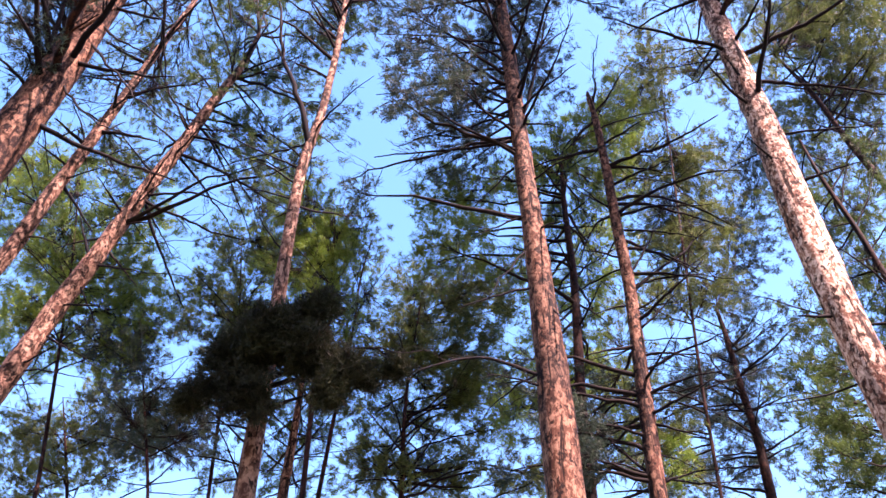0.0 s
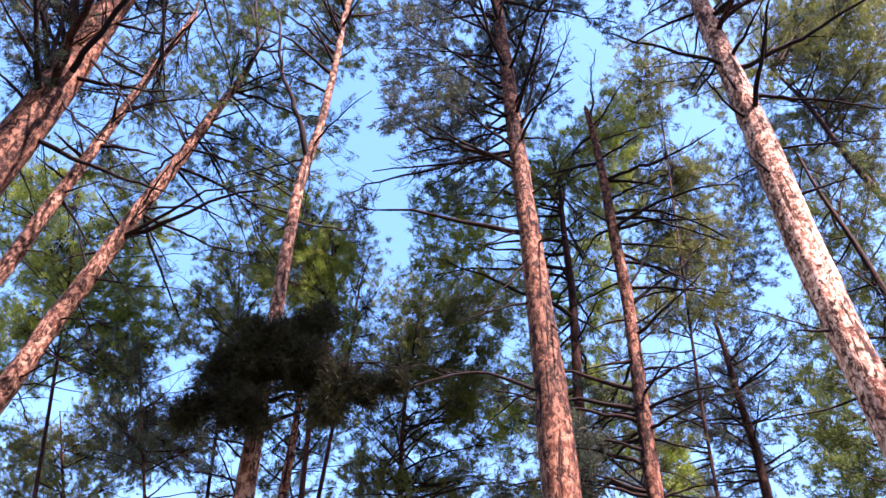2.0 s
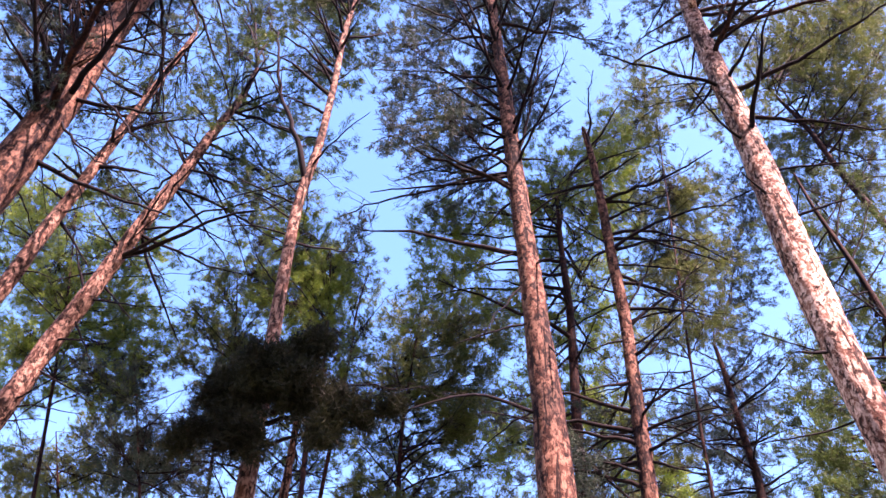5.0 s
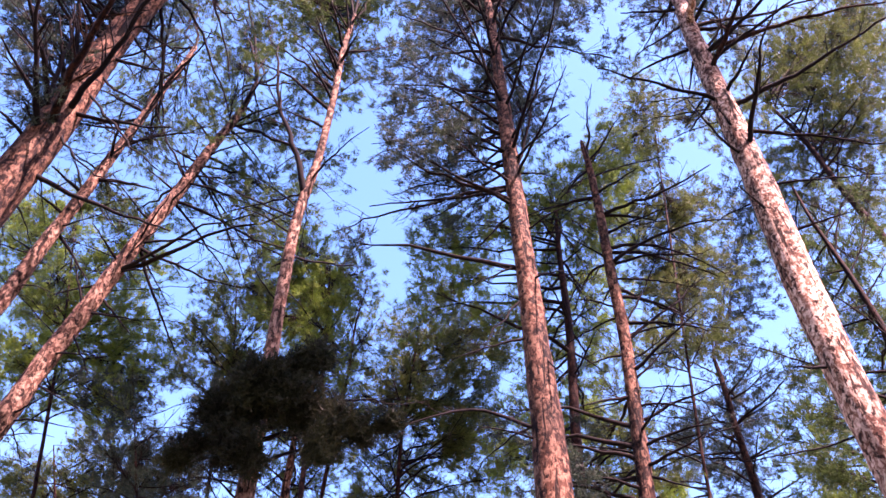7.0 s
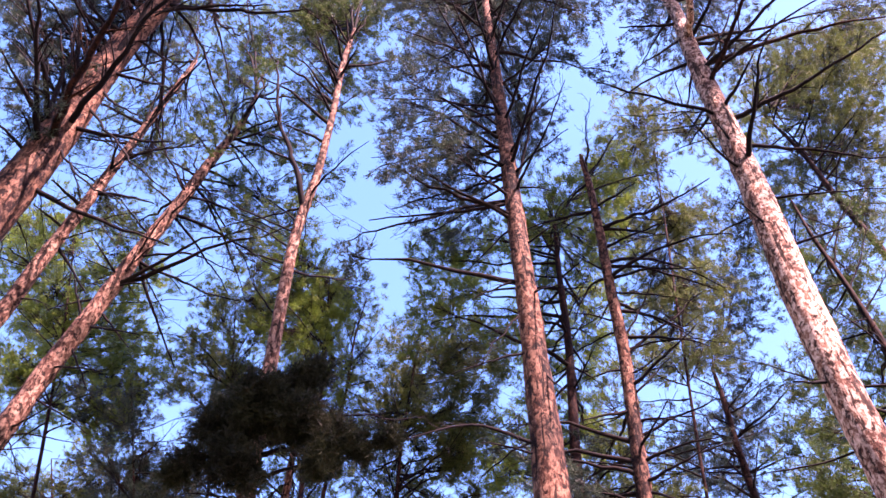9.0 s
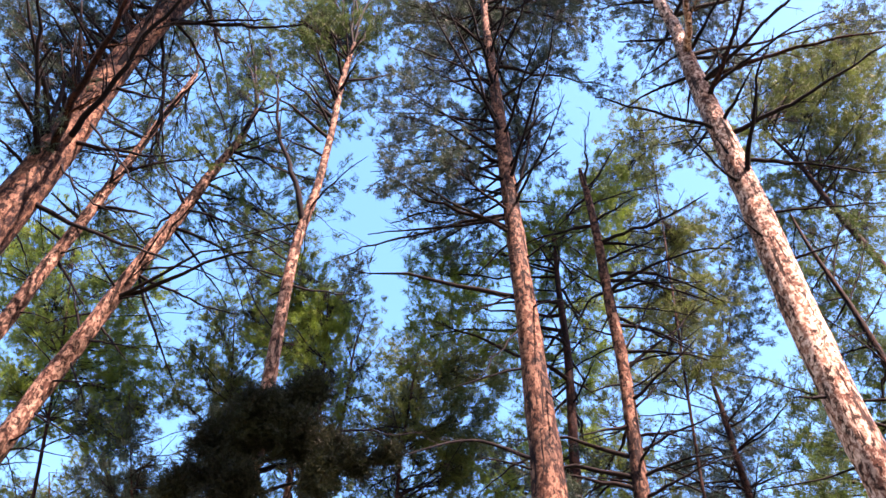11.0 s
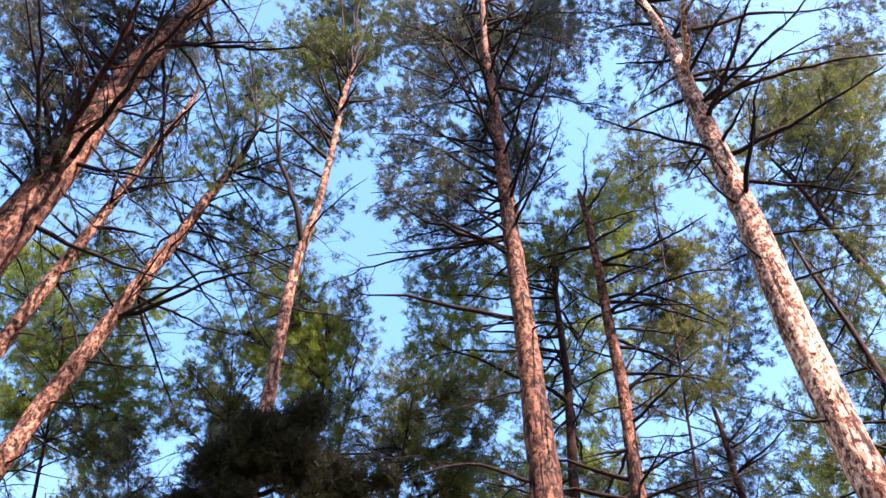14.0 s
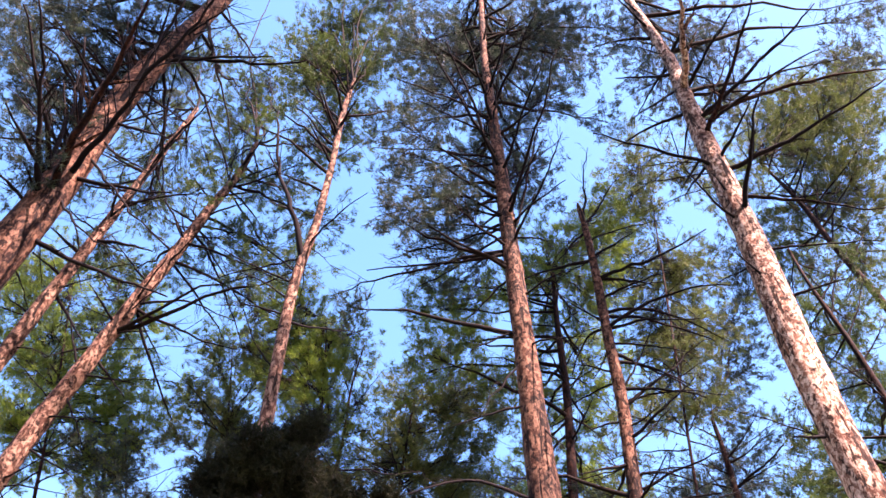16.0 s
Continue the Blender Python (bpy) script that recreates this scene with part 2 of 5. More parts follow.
def trunk_mesh(points, broken, rng, step=0.07, sides=22):
    """A tapering trunk with uneven bark relief, old branch collars and, when broken, a splintered end."""
    pts = np.array(points, float)
    z = pts[:, 2]
    zz = np.arange(0, z[-1], step)
    cen = np.stack([np.interp(zz, z, pts[:, k]) for k in range(3)], 1)
    rad = np.interp(zz, z, pts[:, 3])
    pad = 9
    ker = np.hanning(2 * pad + 1)
    ker /= ker.sum()
    for k in (0, 1):
        cen[:, k] = np.convolve(np.pad(cen[:, k], pad, mode="reflect", reflect_type="odd"), ker, "valid")
    rad = np.convolve(np.pad(rad, pad, mode="edge"), ker, "valid")
    rad = rad * (1 + 0.35 * np.exp(-zz / 0.25))
    ang = np.arange(sides) * 2 * math.pi / sides
    rough = np.ones((len(zz), sides))
    off = rng.uniform(0, 50)
    for i, h in enumerate(zz):
        for j in range(sides):
            p = Vector((math.cos(ang[j]) * 1.7 + off, math.sin(ang[j]) * 1.7, h * 0.9))
            rough[i, j] = 1 + 0.05 * noise.noise(p) + 0.06 * noise.noise(Vector((p.x * 3.2, p.y * 3.2, h * 3.0))) + 0.03 * noise.noise(Vector((p.x * 7.0, p.y * 7.0, h * 9.0)))
    for _ in range(int(len(zz) / 7)):
        i, j = rng.integers(10, len(zz) - 3), rng.integers(0, sides)
        for di in (-1, 0, 1):
            for dj in (-1, 0, 1):
                rough[i + di, (j + dj) % sides] += 0.09 if di == 0 and dj == 0 else 0.035
    soup = Soup()
    if broken:
        rad[-3:] *= (0.95, 0.8, 0.5)
        rough[-3:] *= rng.uniform(0.6, 1.35, (3, sides))
    soup.tube(cen, rad, sides, True, rough)
    return soup.mesh("trunk"), cen, rad


TREE_COUNT = [0]


def pine(label, trunk, boughs=(), masses=(), shade_boughs=(), snags=(), more_snags=(), limbs=(), broken=False, bare=(0, 0, 0), fan=(0, 0, 0), needle=NEEDLE_GREEN, skin=BARK_ORANGE, dens=1.0, size=1.0, crown=0):
    """A pine on its own spot. trunk: x, y, z, radius from the ground up. Boughs and masses bear needles: height, way to the tip, radius of the foliage.
    Snags and limbs are bare: height, way to the tip, bow, radius. bare: how many small dead branches more, from which height to which;
    fan: the same for longer straight ones that rise steeply."""
    TREE_COUNT[0] += 1
    rng = np.random.default_rng(100 + TREE_COUNT[0])
    foot = np.array(trunk[0][:3])
    tree = tagged(new("pine_tree"), label, "tree", "pines of the wood")
    tree.location = foot
    me, cen, rad = trunk_mesh([(x - foot[0], y - foot[1], z, r) for x, y, z, r in trunk], broken, rng, *((0.07, 22) if size < 2 else (0.2, 10)))
    part("trunk", me, skin, tree)

    def stem(h):
        i = min(max(int(h / (0.07 if size < 2 else 0.2)), 0), len(cen) - 1)
        return cen[i], rad[i]

    top = cen[-1][2]
    auto = []
    if crown and not broken:
        for k in range(crown):
            h = top * (1 - 0.24 * (k + 0.5) / crown)
            az = 2.4 * k + rng.uniform(-0.4, 0.4)
            ln = (0.3 + 1.0 * k / crown) * rng.uniform(0.6, 1.1) * min(1.0, top / 12)
            auto.append((h, math.cos(az) * ln, math.sin(az) * ln, ln * rng.uniform(0.3, 0.7), 0.22 + 0.12 * ln))
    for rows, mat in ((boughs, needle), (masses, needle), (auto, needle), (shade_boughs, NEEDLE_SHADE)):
        for h, dx, dy, dz, r in rows:
            c, tr = stem(h)
            way = np.array([dx, dy, dz])
            ln = np.linalg.norm(way)
            path = wavy(c, way, rng.uniform(-0.03, 0.1), 9, 0.05, rng)
            thick = min(tr * 0.6, 0.012 + 0.010 * ln)
            soup = Soup()
            soup.tube(path, np.linspace(thick, 0.004, 9), 6)
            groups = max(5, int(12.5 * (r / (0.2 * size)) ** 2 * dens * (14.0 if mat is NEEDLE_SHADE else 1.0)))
            u = rng.normal(0, 1, (groups, 3))
            u *= rng.uniform(0, 1, (groups, 1)) ** 0.36 / np.linalg.norm(u, axis=1)[:, None]
            goal = path[-1] + u * r * np.array([1.5, 1.5, 1.3]) + rng.normal(0, 0.12, (groups, 3)) * r
            s = np.clip(1 - 0.7 * rng.uniform(0, 1, groups) * min(1, 2.5 * r / ln), 0.3, 0.99) * 8
            k = s.astype(int)
            p = path[k] + (s - k)[:, None] * (path[k + 1] - path[k])
            soup.twiglets(p, goal, rng)
            out = goal - p
            out = out / (np.linalg.norm(out, axis=1)[:, None] + 1e-9) + np.array([0, 0, 0.35])
            out /= np.linalg.norm(out, axis=1)[:, None]
            many = rng.integers(5, 9, groups) if size < 2 else rng.integers(3, 6, groups)
            cs, ax = np.repeat(goal, many, 0), np.repeat(out, many, 0)
            cs = cs + rng.normal(0, 0.030, cs.shape) * size - ax * rng.uniform(0, 0.05, (len(cs), 1)) * size
            ax = ax + rng.normal(0, 0.5, ax.shape)
            ax /= np.linalg.norm(ax, axis=1)[:, None] + 1e-9
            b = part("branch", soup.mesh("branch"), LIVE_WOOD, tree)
            nm = needle_mesh("needles", cs, ax, 13 if size < 2 else 7, 0.066 * size, (0.0068 if size < 2 else 0.014) * size, rng)
            part("needles", nm, mat, b)
    small = []
    for k in range(bare[0]):
        az, ln = rng.uniform(-0.8, math.pi + 0.8), rng.uniform(0.35, 1.25)
        small.append((rng.uniform(bare[1], bare[2]), math.cos(az) * ln, math.sin(az) * ln, ln * rng.uniform(-0.15, 0.6), rng.uniform(-0.1, 0.15), rng.uniform(0.005, 0.011)))
    for k in range(fan[0]):
        az, ln = rng.uniform(-math.pi, math.pi), rng.uniform(0.45, 1.15)
        small.append((rng.uniform(fan[1], fan[2]), math.cos(az) * ln, 0.6 * math.sin(az) * ln - 0.1, ln * rng.uniform(0.5, 1.7), rng.uniform(-0.1, 0.02), rng.uniform(0.009, 0.017)))
    for h, dx, dy, dz, bow, r in (*snags, *more_snags, *limbs, *small):
        c, tr = stem(h)
        way = np.array([dx, dy, dz])
        ln = np.linalg.norm(way)
        steps = 8 + int(ln * 5)
        path = wavy(c, way, bow, steps, 0.028, rng)
        soup = Soup()
        soup.tube(path, np.linspace(min(r * 1.2, tr * 0.7), r * 0.3, steps), 6)
        twigs(soup, path, r, int(3 + ln * 3.6), min(0.6, 0.3 * ln + 0.1), rng)
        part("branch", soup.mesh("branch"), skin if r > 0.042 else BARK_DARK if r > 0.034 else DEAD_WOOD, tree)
    return tree


# ---- ground ----
def ground_sheet():
    n = Nodes("forest_floor")
    v = n.stretched(1, 1, 1)
    a = n.add("ShaderNodeTexNoise", Vector=v, Scale=0.5, Detail=5.0).outputs["Fac"]
    b = n.add("ShaderNodeTexNoise", Vector=v, Scale=22.0, Detail=6.0, Roughness=0.7).outputs["Fac"]
    col = n.mix(n.ramp(a, (0.4, (0, 0, 0)), (0.6, (1, 1, 1))), n.ramp(b, (0.3, (0.07, 0.045, 0.025)), (0.7, (0.20, 0.13, 0.075))), n.ramp(b, (0.3, (0.03, 0.05, 0.015)), (0.7, (0.08, 0.11, 0.03))))
    n.put(n.bsdf, "Base Color", col)
    n.put(n.bsdf, "Roughness", 0.95)
    n.put(n.bsdf, "Normal", n.add("ShaderNodeBump", Height=b, Strength=0.8, Distance=0.03).outputs[0])
    xs = np.concatenate([[-2500, -600, -150, -60], np.linspace(-30, 30, 61), [60, 150, 600, 2500]])
    bm = bmesh.new()
    grid = []
    for y in xs:
        row = []
        for x in xs:
            far = min(1.0, max(0.0, (math.hypot(x, y - 7) - 18) / 20))
            row.append(bm.verts.new((x, y, -0.02 + 0.09 * far * noise.noise(Vector((x * 0.3, y * 0.3, 0))))))
        grid.append(row)
    for r0, r1 in zip(grid, grid[1:]):
        for i in range(len(xs) - 1):
            bm.faces.new((r0[i], r0[i + 1], r1[i + 1], r1[i]))
    me = bpy.data.meshes.new("ground")
    bm.to_mesh(me)
    me.materials.append(n.mat)
    tagged(new("ground", me), "forest floor of brown needle litter with mossy patches", "ground", kind="structure")


ground_sheet()

# ---- trees ----
def shade_pine(x, y, height, low, reach, seed, size=3.0):
    """A whole pine added out of view to block light, with a full crown from the height low upwards."""
    r = random.Random(seed)
    lean = (r.uniform(-0.3, 0.3), r.uniform(-0.3, 0.3))
    stem = [(x + lean[0] * k / 4, y + lean[1] * k / 4, height * k / 4, 0.17 * (1 - 0.9 * k / 4) * height / 15 + 0.01) for k in range(5)]
    boughs = []
    for k in range(28):
        u = (k + 0.5) / 28
        az = 2.4 * k + r.uniform(-0.5, 0.5)
        ln = reach * (1.05 - u) ** 0.6 * r.uniform(0.55, 1.05)
        boughs.append((low + (height - low) * u, math.cos(az) * ln, math.sin(az) * ln, ln * r.uniform(0.1, 0.45), 0.14 * size * r.uniform(0.8, 1.2)))
    return pine("full-grown unseen pine added to block light, with a dense crown", trunk=stem, boughs=boughs, needle=NEEDLE_GREEN, skin=BARK_DARK, size=size, dens=1.5, crown=6)


# unseen pines behind and beside the camera, added to shade trunks and boughs
for spot in ((5.65, 0.6, 20.0, 15.4, 1.05, 1), (6.7, 0.6, 21.0, 17.3, 0.35, 2), (1.7, -1.6, 23.0, 18.5, 0.5, 3), (2.7, -0.3, 13.8, 10.4, 0.9, 12), (-6.4, -0.5, 16.0, 7.7, 2.0, 4),
             (-0.8, -6.5, 22.0, 10.0, 2.5, 5), (5.4, -6.0, 21.0, 10.0, 2.4, 7), (-5.0, -5.0, 20.5, 9.0, 2.4, 8)):
    shade_pine(*spot)
# unseen pines further off, added all round behind to hold back sky light
deep = shade_pine(12.0, -3.0, 19.0, 3.5, 3.2, 9, 5.0)
for k, (ang, far) in enumerate(((-25, 12.5), (-48, 13.5), (-65, 11.5), (-85, 13.0), (-102, 11.5), (-122, 13.0), (-140, 12.0), (-160, 11.5), (-178, 12.5), (172, 15.5), (5, 14.0), (-12, 16.5))):
    copy_thing(deep, pose(far * math.cos(radians(ang)), far * math.sin(radians(ang)), 0, 0, 0, 67 * k))

# >>> trees
pine('tall straight pine with orange-brown flaking bark and dead lower branches',
     trunk=[(0.83, 4.94, 0, 0.184), (0.81, 4.94, 2.23, 0.151), (0.8, 4.94, 4.47, 0.133), (0.81, 4.94, 5.29, 0.123), (0.8, 4.94, 6.49, 0.100), (0.77, 4.94, 7.97, 0.089), (0.74, 4.94, 10.06, 0.080), (0.68, 4.94, 13.21, 0.054), (0.75, 4.94, 17.2, 0.035)],
     boughs=[(7.24, -1.6, -0.03, 0.35, 0.19), (8.15, -1.07, -0.44, 0.29, 0.24), (8.23, -1.29, -0.43, 0.33, 0.17), (8.45, -0.82, 0.05, 0.17, 0.26),
            (8.48, -0.74, -0.51, 0.24, 0.29), (8.56, -0.45, 0.4, 0.11, 0.3), (8.86, -0.66, 0.03, 0.14, 0.3), (9.01, -0.75, 0.62, 0.17, 0.3),
            (9.08, -0.67, -0.13, 0.16, 0.27), (9.41, -1.12, -0.43, 0.3, 0.3), (9.61, -1.07, -0.61, 0.33, 0.27), (9.8, -1.04, 0.27, 0.21, 0.32),
            (10.59, 0.2, 0.56, 0.1, 0.29), (10.79, 0.79, -0.53, 0.26, 0.31), (11.13, -0.33, 0.73, 0.13, 0.4), (11.24, 0.56, 1.11, 0.2, 0.38),
            (11.38, -1.26, 0.27, 0.26, 0.36), (11.43, -0.18, 0.97, 0.16, 0.39), (11.81, 1.67, 0.47, 0.35, 0.28)] +
     [(12.01, -0.02, 0.67, 0.1, 0.3), (12.14, 0.66, 1.35, 0.25, 0.37), (12.28, -0.86, -0.56, 0.28, 0.37), (12.57, -0.84, 0.62, 0.19, 0.43),
            (12.6, -1.12, -0.4, 0.3, 0.32), (12.69, 0.19, 1.32, 0.21, 0.38), (12.7, 0.41, 0.72, 0.14, 0.36), (12.86, 0.8, -0.6, 0.28, 0.4),
            (13.27, 0.9, 0.9, 0.21, 0.34), (13.47, 1.05, -0.66, 0.33, 0.3), (13.51, -0.42, 0.77, 0.15, 0.46), (13.55, -0.87, 0.26, 0.17, 0.43),
            (13.78, 0.27, 1.28, 0.21, 0.34), (13.79, 1.45, 0.41, 0.3, 0.42), (13.79, 0.62, 1.4, 0.25, 0.34), (13.83, -0.8, 0.99, 0.21, 0.33),
            (13.83, 1.93, -0.02, 0.43, 0.4), (14.13, 1.02, 0.19, 0.21, 0.47), (14.36, -1.19, 0.4, 0.25, 0.45)] +
     [(14.59, 0.03, 0.77, 0.12, 0.38), (14.7, 1.41, -0.62, 0.39, 0.43), (14.74, 0.73, 1.06, 0.21, 0.44), (14.88, 1.41, 0.67, 0.3, 0.5),
            (14.95, 1.07, 0.48, 0.22, 0.46), (15.35, -0.16, 0.75, 0.12, 0.47), (15.49, -0.34, 1.01, 0.17, 0.47), (15.76, 0.29, 1.36, 0.22, 0.47),
            (15.86, 0.42, 1.37, 0.23, 0.44), (15.88, 0.7, 0.86, 0.18, 0.49), (15.94, -0.21, 1.46, 0.24, 0.49), (15.98, 0.46, 1.36, 0.23, 0.47),
            (16.11, -0.39, 0.99, 0.17, 0.45), (16.27, -1.44, 0.35, 0.3, 0.49), (17.12, -0.69, 0.62, 0.35, 0.45), (17.12, -0.58, 0.61, 2.21, 0.55),
            (17.12, -0.23, 0.58, 2.6, 0.46), (17.12, -0.03, 0.89, 0.75, 0.5), (17.12, 0.42, 0.53, 0.77, 0.46)] +
     [(17.12, 0.87, 1.13, 2.01, 0.52)],
     snags=[(8.64, 0.46, -0.46, 2.08, -0.05, 0.017)],
     more_snags=[(6.96, -0.44, -0.11, -0.78, 0.05, 0.011), (6.4, -0.69, -0.11, -0.34, 0.06, 0.011), (5.43, -1.09, -0.21, -0.09, 0.18, 0.014), (5.32, -0.49, -0.13, 0.05, 0.05, 0.010),
            (7.73, 0.48, -0.29, 0.11, 0.05, 0.011), (7.12, 0.28, -0.38, -0.31, 0.05, 0.010), (6.19, 0.16, -0.25, -0.44, 0.03, 0.009)],
     limbs=[(8.4, -1.44, -0.02, -0.29, 0.04, 0.018), (8.9, -1.23, 0.13, -0.4, 0.03, 0.016), (9.4, -1.43, 0.03, -0.33, 0.04, 0.014), (9.5, -1.47, -0.04, -0.27, 0.04, 0.014),
            (9.35, -0.6, 0.37, -0.59, 0, 0.014), (9.1, -0.83, -0.51, 0.08, 0, 0.016), (9.65, -1.07, 0.37, -0.59, 0, 0.017), (10.3, -1.48, -0.22, -0.14, 0.03, 0.015),
            (10.2, -1.44, 0.06, -0.35, 0.12, 0.015), (10.05, -0.64, -1.23, 0.81, 0, 0.020), (10.35, -0.87, -1.18, 0.78, 0, 0.018), (11.15, -0.43, -1.1, 0.72, 0, 0.020),
            (9.1, 0.51, -1.49, 1.01, -0.05, 0.019), (8.6, 0.51, -0.99, 0.62, -0.03, 0.015), (8.95, 0.57, -0.53, 0.09, 0, 0.014), (10, 0.5, -1.15, 0.74, -0.05, 0.018)] +
     [(8.7, 0.38, -0.13, -0.22, 0.06, 0.013), (11.55, 0.57, -1.05, 0.67, -0.05, 0.020), (12.05, 0.29, -0.9, 0.56, 0, 0.017), (8.5, -1.8, 0.22, -0.47, 0.05, 0.018),
            (8.8, -0.94, 0.28, -0.52, 0, 0.014), (9.9, -1.18, -0.55, 0.11, 0.02, 0.014), (10.85, -1.1, -0.54, 0.1, 0.03, 0.015), (11.3, -1.32, -0.54, 0.11, 0.03, 0.016),
            (9.3, 0.39, -0.65, 0.36, -0.05, 0.016), (8.05, -0.51, 0.2, -0.46, 0.04, 0.012), (7.35, -0.49, -0.01, -0.3, 0.06, 0.011)],
     bare=(10, 4.5, 14.0), fan=(6, 8.7, 14.7), needle=NEEDLE_BLUE, skin=BARK_ORANGE, dens=1.2)
pine('tall thick pine with pale sunlit flaking bark and long bare limbs',
     trunk=[(3.28, 5.13, 0, 0.209), (3.31, 5.13, 2.56, 0.171), (3.35, 5.13, 5.13, 0.152), (3.31, 5.13, 6.05, 0.144), (3.33, 5.13, 7.38, 0.158), (3.41, 5.13, 9.19, 0.146), (3.45, 5.13, 11.84, 0.121), (3.54, 5.13, 13.66, 0.093), (3.36, 5.13, 16.02, 0.066), (3.33, 5.13, 17.79, 0.040)],
     boughs=[(12.52, 2.44, -0.31, 0.57, 0.37), (13, 0.21, 0.74, 0.12, 0.31), (13.25, 1.08, 0.7, 0.23, 0.39), (13.67, -0.06, 0.54, 0.09, 0.42),
            (13.82, 3.22, -0.32, 0.76, 0.47), (14.57, 0.04, 0.6, 0.1, 0.45), (15.08, 1.59, 0.88, 0.35, 0.46), (15.37, 4.49, 0.05, 1.01, 0.33),
            (15.43, 1.18, 0.63, 0.26, 0.46), (15.65, 1.38, 1.09, 0.32, 0.39), (15.65, 0.09, 0.59, 0.1, 0.47), (16.12, 1.98, 0.64, 0.42, 0.39),
            (17.25, 1.82, 1.34, 0.41, 0.49), (17.69, 0.86, 0.88, 0.22, 0.55), (17.72, 1.12, 0.93, 1.33, 0.35), (17.72, 1.94, 0.09, 0.49, 0.4),
            (17.72, 2.4, 0.02, 1.35, 0.36), (17.72, 4.86, 0.33, 1.86, 0.46)],
     snags=[(11.62, 0.84, -0.39, 1.55, -0.02, 0.021), (9.37, -0.62, -0.38, 0.63, -0.25, 0.019), (8.78, 1.07, -0.43, -0.38, 0.03, 0.014)],
     more_snags=[(7.95, 0.57, -0.33, -0.03, 0.03, 0.017), (8.25, -0.37, -0.27, 0.17, 0, 0.017), (6.25, -0.46, -0.13, -0.12, 0, 0.020), (14.79, -0.65, -0.47, 0.43, 0, 0.023),
            (9.85, -0.31, -0.34, -0.05, 0, 0.016)],
     limbs=[(12.45, -0.12, -1.26, 0.83, 0, 0.054), (11.2, 0.57, -1.49, 1, -0.03, 0.035), (11.75, 2.45, -0.66, 0.17, 0.08, 0.036), (12.45, 1.01, -0.16, -0.2, 0, 0.029),
            (11.6, 1.44, -1.38, 0.72, -0.04, 0.032), (10.3, 1.85, -1.04, 0.47, -0.05, 0.032), (9.35, 0.11, -1.24, 0.69, 0, 0.030), (10.55, 0.33, -0.7, 0.28, 0, 0.026),
            (10.45, -1.57, -0.44, 0.04, 0.02, 0.025), (11.95, -1.07, 0.27, -0.51, 0.06, 0.024), (10.75, -0.41, 0.26, -0.51, 0, 0.022), (9.85, 1.67, -0.05, -0.29, 0.02, 0.024),
            (13.1, -0.94, -0.05, -0.27, -0.06, 0.026), (12.7, -0.76, 0.27, -0.51, 0.04, 0.021), (11.9, -0.18, 0.39, -0.61, 0, 0.020), (12.5, 0.68, -1, 0.63, -0.03, 0.029)] +
     [(11.4, 1.45, -0.97, 0.42, 0.07, 0.027), (13.7, 0.45, -0.78, 0.46, 0, 0.032), (14.45, -1.04, 0.03, -0.33, 0.06, 0.029), (13.45, -0.56, 0.5, -0.69, 0.08, 0.022),
            (10.85, -0.44, 0.24, -0.5, 0.13, 0.019)],
     bare=(12, 5.2, 14.6), fan=(4, 10.0, 16.1), needle=NEEDLE_BLUE, skin=BARK_SUNLIT)
